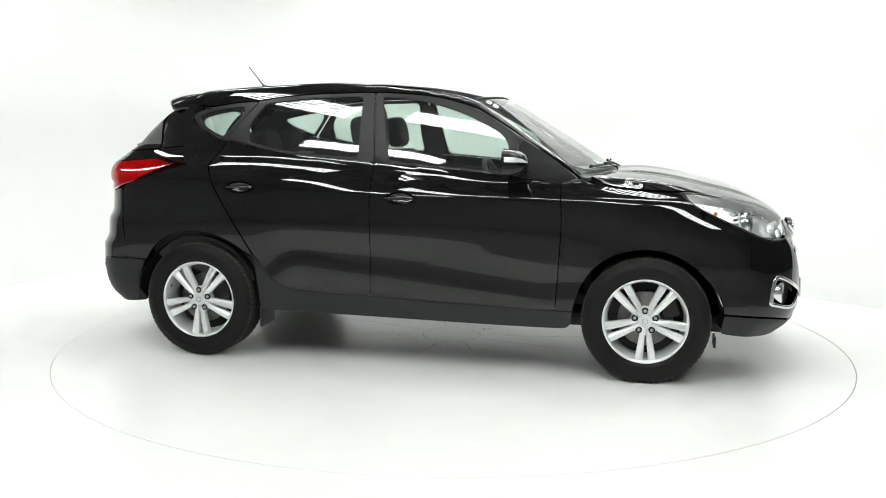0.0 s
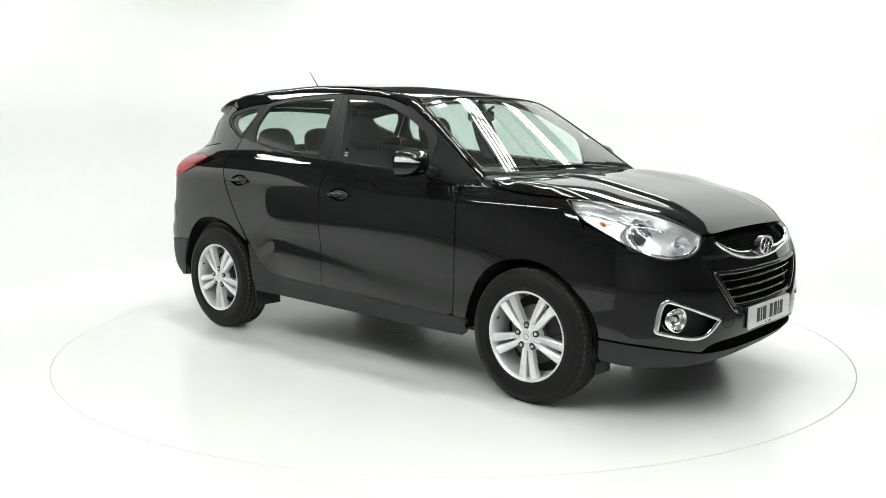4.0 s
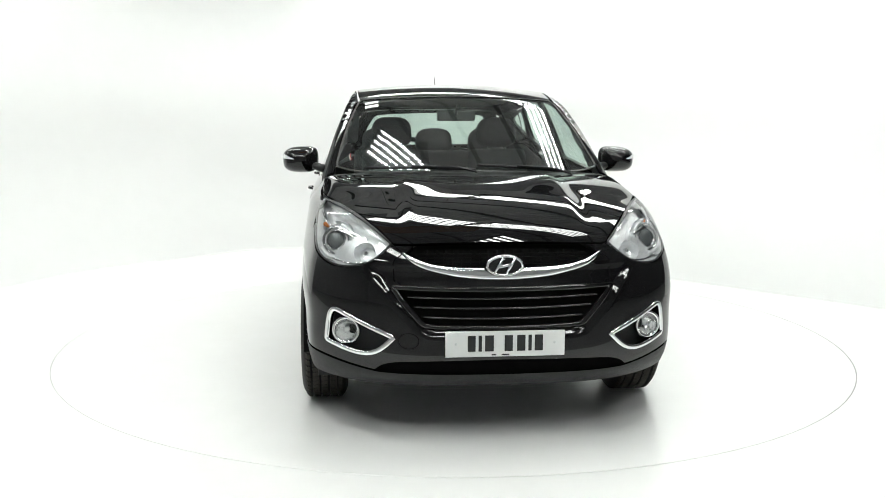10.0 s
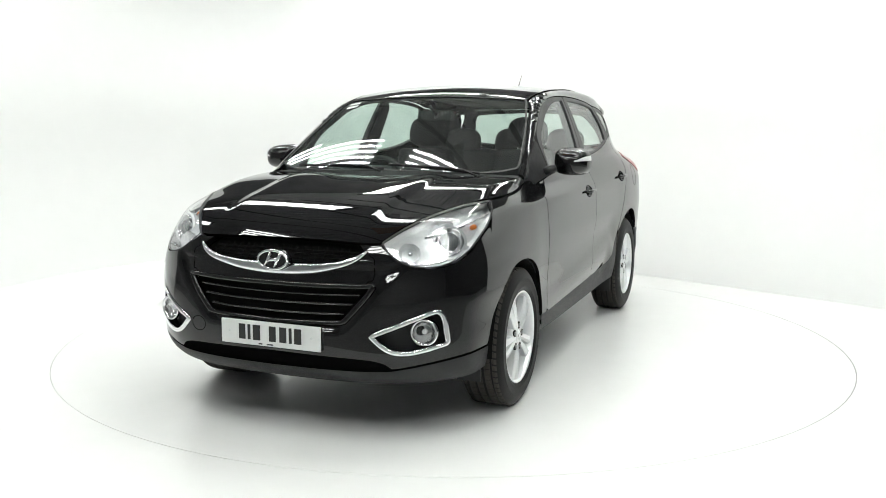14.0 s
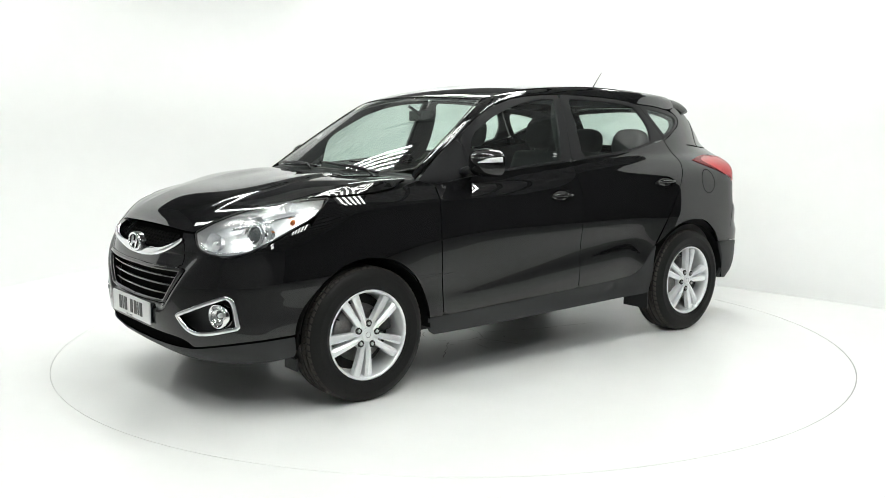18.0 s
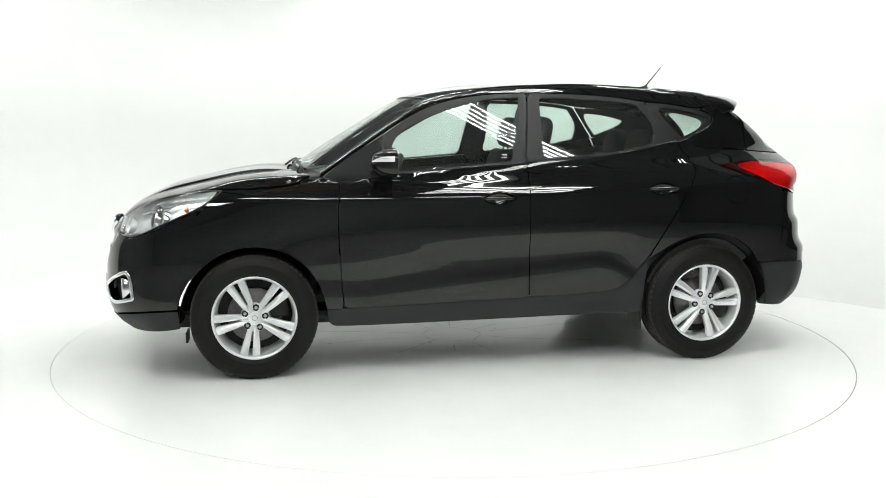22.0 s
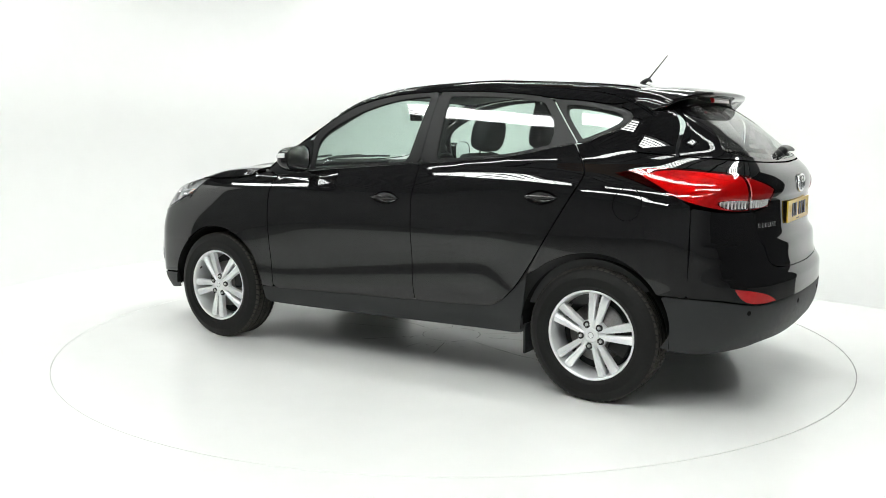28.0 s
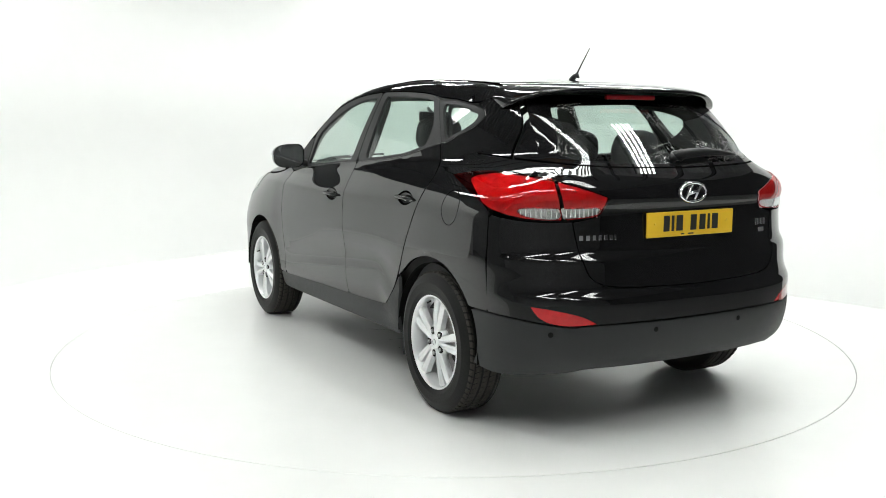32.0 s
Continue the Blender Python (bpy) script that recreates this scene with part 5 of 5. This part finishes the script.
    # oval emblems, front and back
    for x, z, s in ((2.164, 0.797, 1), (-2.116, 1.100, -1)):
        em = new("emblem")
        em.parent = car
        ring = [(x, 0.076 * math.cos(2 * math.pi * i / 36), z + 0.042 * math.sin(2 * math.pi * i / 36)) for i in range(37)]
        part("emblem_ring", tube("emblem_ring", ring, 0.0068, 8), CHROME, em, "chrome oval ring")
        field = revolve("emblem_field", [(0.084, x - s * 0.03), (0.084, x - s * 0.006), (0.080, x - s * 0.003), (0.0, x - s * 0.003)][::s], 36, "x", smooth=False)
        field.transform(Matrix.Translation((0, 0, z)) @ Matrix.Diagonal((1, 1, 0.59, 1)))
        part("emblem_field", field, GLOSSTRIM, em)
        for y in (-0.026, 0.026):
            part("emblem_bar", tube("emblem_bar", [(x, s * (y - 0.019), z - 0.032), (x, s * (y + 0.019), z + 0.032)], [0.006, 0.009], 8), CHROME, em)
        part("emblem_bar", tube("emblem_bar", [(x, s * -0.026, z - 0.006), (x, s * 0.026, z + 0.006)], 0.008, 8), CHROME, em)
    # lettering on the tailgate as plain bright bars
    badge_bars(car, CHROME, [(0.030, 1)] * 2 + [(0.026, 1)] * 4 + [(0.014, 1)], 0.022, 0.492, 0.917)
    badge_bars(car, CHROME, [(0.016, 1), (0.028, 1), (0.026, 1), (0.026, 1)], 0.030, -0.497, 0.942)
    badge_bars(car, STEEL, [(0.075, 1)], 0.020, -0.503, 0.902)
    # wipers
    for y0, y1 in ((0.02, -0.58), (0.56, 0.03)):
        p0 = on_skin("top", [(1.055, y0)])[0][0] + np.array([0, 0, 0.016])
        pts = []
        for t in np.linspace(0, 1, 13):
            y = y0 + (y1 - y0) * t
            x = 1.085 - 0.035 * t - 0.20 * y * y
            q = on_skin("top", [(x, y)])[0][0]
            pts.append((q[0], q[1], q[2] + 0.009))
        wp = new("wiper")
        wp.parent = car
        tagged(wp, "black windscreen wiper")
        part("wiper_blade", tube("wiper_blade", pts, 0.0055, 6, flat=1.5), MATT, wp)
        arm = [(pts[0][0] + 0.045, pts[0][1], pts[0][2] - 0.012)] + [(p[0] + 0.012, p[1], p[2] + 0.009) for p in pts[2:8]]
        part("wiper_arm", tube("wiper_arm", arm, 0.006, 6), MATT, wp)
    rw = new("rear_wiper")
    rw.parent = car
    tagged(rw, "black rear wiper")
    pts = []
    for t in np.linspace(0, 1, 9):
        q, n = on_skin("rear", [(0.02 - 0.40 * t, 1.247 + 0.012 * math.sin(math.pi * t))])
        pts.append(tuple(q[0] + n[0] * 0.018))
    part("wiper_arm", tube("wiper_arm", pts, [0.024, 0.029, 0.029, 0.027, 0.024, 0.021, 0.018, 0.014, 0.010], 10, flat=0.8), MATT, rw)
    part("wiper_pivot", tube("wiper_pivot", [pts[0], tuple(np.array(pts[0]) + (0.02, 0.0, -0.02))], 0.022, 10), MATT, rw)
    # small etched marks in the front side windows
    for k, w in enumerate((0.030, 0.022, 0.034)):
        z = 1.232 - 0.009 * k
        strip("glass_mark", car, PAPER, "side", np.array([(-0.115, z), (-0.115 + w / 2, z), (-0.115 + w, z)]), 0.003, inset=0.0075, thick=0.0003)
    # screen stickers
    for x in (0.375, 0.415):
        panel("sticker", car, PAPER, "top", [(x, -0.485), (x, -0.565), (x + 0.028, -0.565), (x + 0.028, -0.485)], "small white windscreen sticker", sides=1, inset=0.0, gap=0, depth=0, h=0.02, cut=0)


def cushion(name, size, centre, parent, mat=None, bevel=0.05, lean=0.0, taper=1.0, label=""):
    me = box(name, size, (0, 0, 0), bevel, 4, taper=taper, smooth=True)
    me.transform(Matrix.Translation(centre) @ Matrix.Rotation(lean, 4, "Y"))
    return part(name, me, mat or CLOTH, parent, label)


def headrest(size, centre, parent, lean):
    """A padded headrest: a rounded block, fullest in the middle."""
    verts, faces, n = [], [], 28
    rows = ((-1, 0.60), (-0.93, 0.80), (-0.7, 0.94), (-0.3, 1.0), (0.3, 1.0), (0.7, 0.94), (0.93, 0.80), (1, 0.60))
    for h, k in rows:
        for i in range(n):
            c, q = math.cos(2 * math.pi * i / n), math.sin(2 * math.pi * i / n)
            y = math.copysign(abs(c) ** 0.62, c) * size[1] / 2 * k
            z = math.copysign(abs(q) ** 0.72, q) * size[2] / 2 * k
            verts.append((h * size[0] / 2, y * (1.0 - 0.10 * z / size[2]), z))
    for r in range(len(rows) - 1):
        faces += [(r * n + i, r * n + (i + 1) % n, (r + 1) * n + (i + 1) % n, (r + 1) * n + i)[::-1] for i in range(n)]
    faces += [tuple(range(n)), tuple((len(rows) - 1) * n + i for i in range(n))[::-1]]
    me = mesh_of("headrest", verts, [f[::-1] for f in faces])
    me.transform(Matrix.Translation(centre) @ Matrix.Rotation(lean, 4, "Y"))
    return part("headrest", me, CLOTH, parent)


def build_interior(car):
    for y in (0.37, -0.37):
        seat = new("front_seat")
        seat.parent = car
        tagged(seat, "charcoal cloth front seat")
        cushion("seat_base", (0.50, 0.50, 0.16), (0.02, y, 0.62), seat)
        cushion("seat_back", (0.13, 0.48, 0.62), (-0.30, y, 0.93), seat, lean=-0.30, taper=0.84)
        headrest((0.11, 0.28, 0.21), (-0.425, y, 1.345), seat, -0.2)
        for d in (-0.06, 0.06):
            part("headrest_post", tube("headrest_post", [(-0.39, y + d, 1.20), (-0.42, y + d, 1.30)], 0.006, 6), CHROME, seat)
    bench = new("rear_seat")
    bench.parent = car
    tagged(bench, "charcoal cloth rear bench")
    cushion("seat_base", (0.50, 1.26, 0.16), (-0.80, 0, 0.64), bench)
    cushion("seat_back", (0.14, 1.26, 0.55), (-1.12, 0, 0.93), bench, lean=-0.33)
    for y in (-0.42, 0.0, 0.42):
        headrest((0.10, 0.29, 0.20), (-1.235, y, 1.27), bench, -0.25)
    # dashboard and wheel
    dash = new("dashboard")
    dash.parent = car
    cushion("dash_top", (0.45, 1.36, 0.18), (0.80, 0, 1.02), dash, DASH, 0.06)
    cushion("dash_face", (0.20, 1.30, 0.34), (0.66, 0, 0.85), dash, DASH, 0.05)
    cushion("instrument_cowl", (0.22, 0.36, 0.10), (0.62, -0.37, 1.10), dash, DASH, 0.04)
    cushion("centre_console", (0.70, 0.24, 0.25), (0.30, 0, 0.62), dash, DASH, 0.04)
    sw = new("steering_wheel")
    sw.parent = car
    sw.matrix_local = Matrix.Translation((0.42, -0.37, 1.02)) @ Matrix.Rotation(math.radians(-25), 4, "Y")
    ring = [(0, 0.185 * math.cos(2 * math.pi * i / 32), 0.185 * math.sin(2 * math.pi * i / 32)) for i in range(33)]
    part("wheel_rim", tube("wheel_rim", ring, 0.016, 8), DASH, sw)
    part("wheel_boss", box("wheel_boss", (0.06, 0.15, 0.13), (0.01, 0, -0.01), 0.025, 3), DASH, sw)
    for a in (0, 180, 270):
        c, q = math.cos(math.radians(a)), math.sin(math.radians(a))
        part("wheel_spoke", tube("wheel_spoke", [(0.01, 0.05 * c, 0.05 * q), (0, 0.18 * c, 0.18 * q)], 0.016, 8), DASH, sw)
    mir = new("interior_mirror")
    mir.parent = car
    part("mirror_case", box("mirror_case", (0.03, 0.24, 0.065), (0.30, 0, 1.452), 0.014, 3), DASH, mir)
    part("mirror_stem", tube("mirror_stem", [(0.31, 0, 1.46), (0.40, 0, 1.51)], 0.01, 8), DASH, mir)
    part("mirror_glass", box("mirror_glass", (0.004, 0.22, 0.05), (0.284, 0, 1.452), 0.001), CHROME, mir)
    # linings: the inner faces of roof, doors, pillars, tailgate
    lining = [(0.30, 0.0), (0.29, 0.35), (0.23, 0.56), (0.0, 0.58), (-0.5, 0.59), (-1.0, 0.58), (-1.42, 0.54), (-1.5, 0.3), (-1.52, 0.0)]
    panel("headlining", car, LINER, "top", lining + [(u, -v) for u, v in reversed(lining[1:-1])], sides=1, inset=0.045, depth=0, gap=0, h=0.06)
    low = [(0.80, 1.06), (0.06, 1.13), (-0.58, 1.175), (-0.95, 1.22), (-1.15, 1.27), (-1.6, 1.27), (-1.75, 1.15), (-1.75, 0.45), (0.80, 0.45)]
    panel("door_lining", car, DASH, "side", low, inset=0.07, depth=0, gap=0, h=0.06)
    panel("rear_pillar_lining", car, DASH, "side", [(-1.0, 1.55), (-1.02, 1.50), (-1.20, 1.28), (-1.60, 1.27), (-1.72, 1.27), (-1.60, 1.42), (-1.50, 1.52)], inset=0.05, depth=0, gap=0, h=0.04, holes=[PANE_Q])
    panel("centre_pillar_lining", car, DASH, "side", [(-0.20, 1.56), (-0.14, 1.16), (-0.33, 1.17), (-0.34, 1.56)], inset=0.05, depth=0, gap=0, h=0.04)
    panel("screen_pillar_lining", car, DASH, "side", [(0.93, 1.13), (0.60, 1.13), (0.57, 1.31), (0.38, 1.42), (0.25, 1.49), (0.25, 1.53), (0.42, 1.47), (0.66, 1.34)], inset=0.035, depth=0, gap=0, h=0.03)
    part("parcel_shelf", box("parcel_shelf", (0.50, 1.30, 0.02), (-1.55, 0, 1.12), 0.006), DASH, car)
    part("cabin_floor", box("cabin_floor", (3.6, 1.5, 0.05), (-0.2, 0, 0.42), 0.01), DARK, car)
    part("bulkhead", box("bulkhead", (0.04, 1.35, 0.60), (0.99, 0, 0.75), 0.01), DARK, car)
    panel("under_skin", car, DARK, "nose", both([(0.01, 0.86), (20, 0.84), (30, 0.76), (45, 0.76), (50, 0.60), (48, 0.32), (0.01, 0.27)]), sides=1, inset=0.12, depth=0, gap=0, h=0.08)
    panel("under_skin", car, DARK, "stern", both([(0.01, 1.15), (30, 1.12), (50, 1.10), (50, 0.62), (46, 0.36), (0.01, 0.36)]), sides=1, inset=0.08, depth=0, gap=0, h=0.08)


def build_car():
    car = new("car")
    build_body(car)
    build_spoiler(car)
    build_underbody(car)
    for x, s, spin in ((1.32, 1, 10), (-1.32, 1, -28), (1.32, -1, 20), (-1.32, -1, 18)):
        build_wheel(car, (x, s * 0.793, 0.345), s, spin)
    build_fittings(car)
    build_interior(car)
    return tagged(car, "glossy black five-door crossover car with silver alloy wheels", "car")


build_studio()
build_lights()
TABLE = build_turntable()
CAR = build_car()


def motions():
    """The turntable turns at an even pace and carries the car round."""
    rows_table, rows_car = [], []
    for i in range(65):
        t = i * 0.5
        m = Matrix.Rotation(math.radians(TURN0 + RATE * t), 4, "Z")
        rows_table.append((t, m))
        rows_car.append((t, m @ Matrix.Translation(OFFSET)))
    walk(TABLE, rows_table)
    walk(CAR, rows_car)


motions()
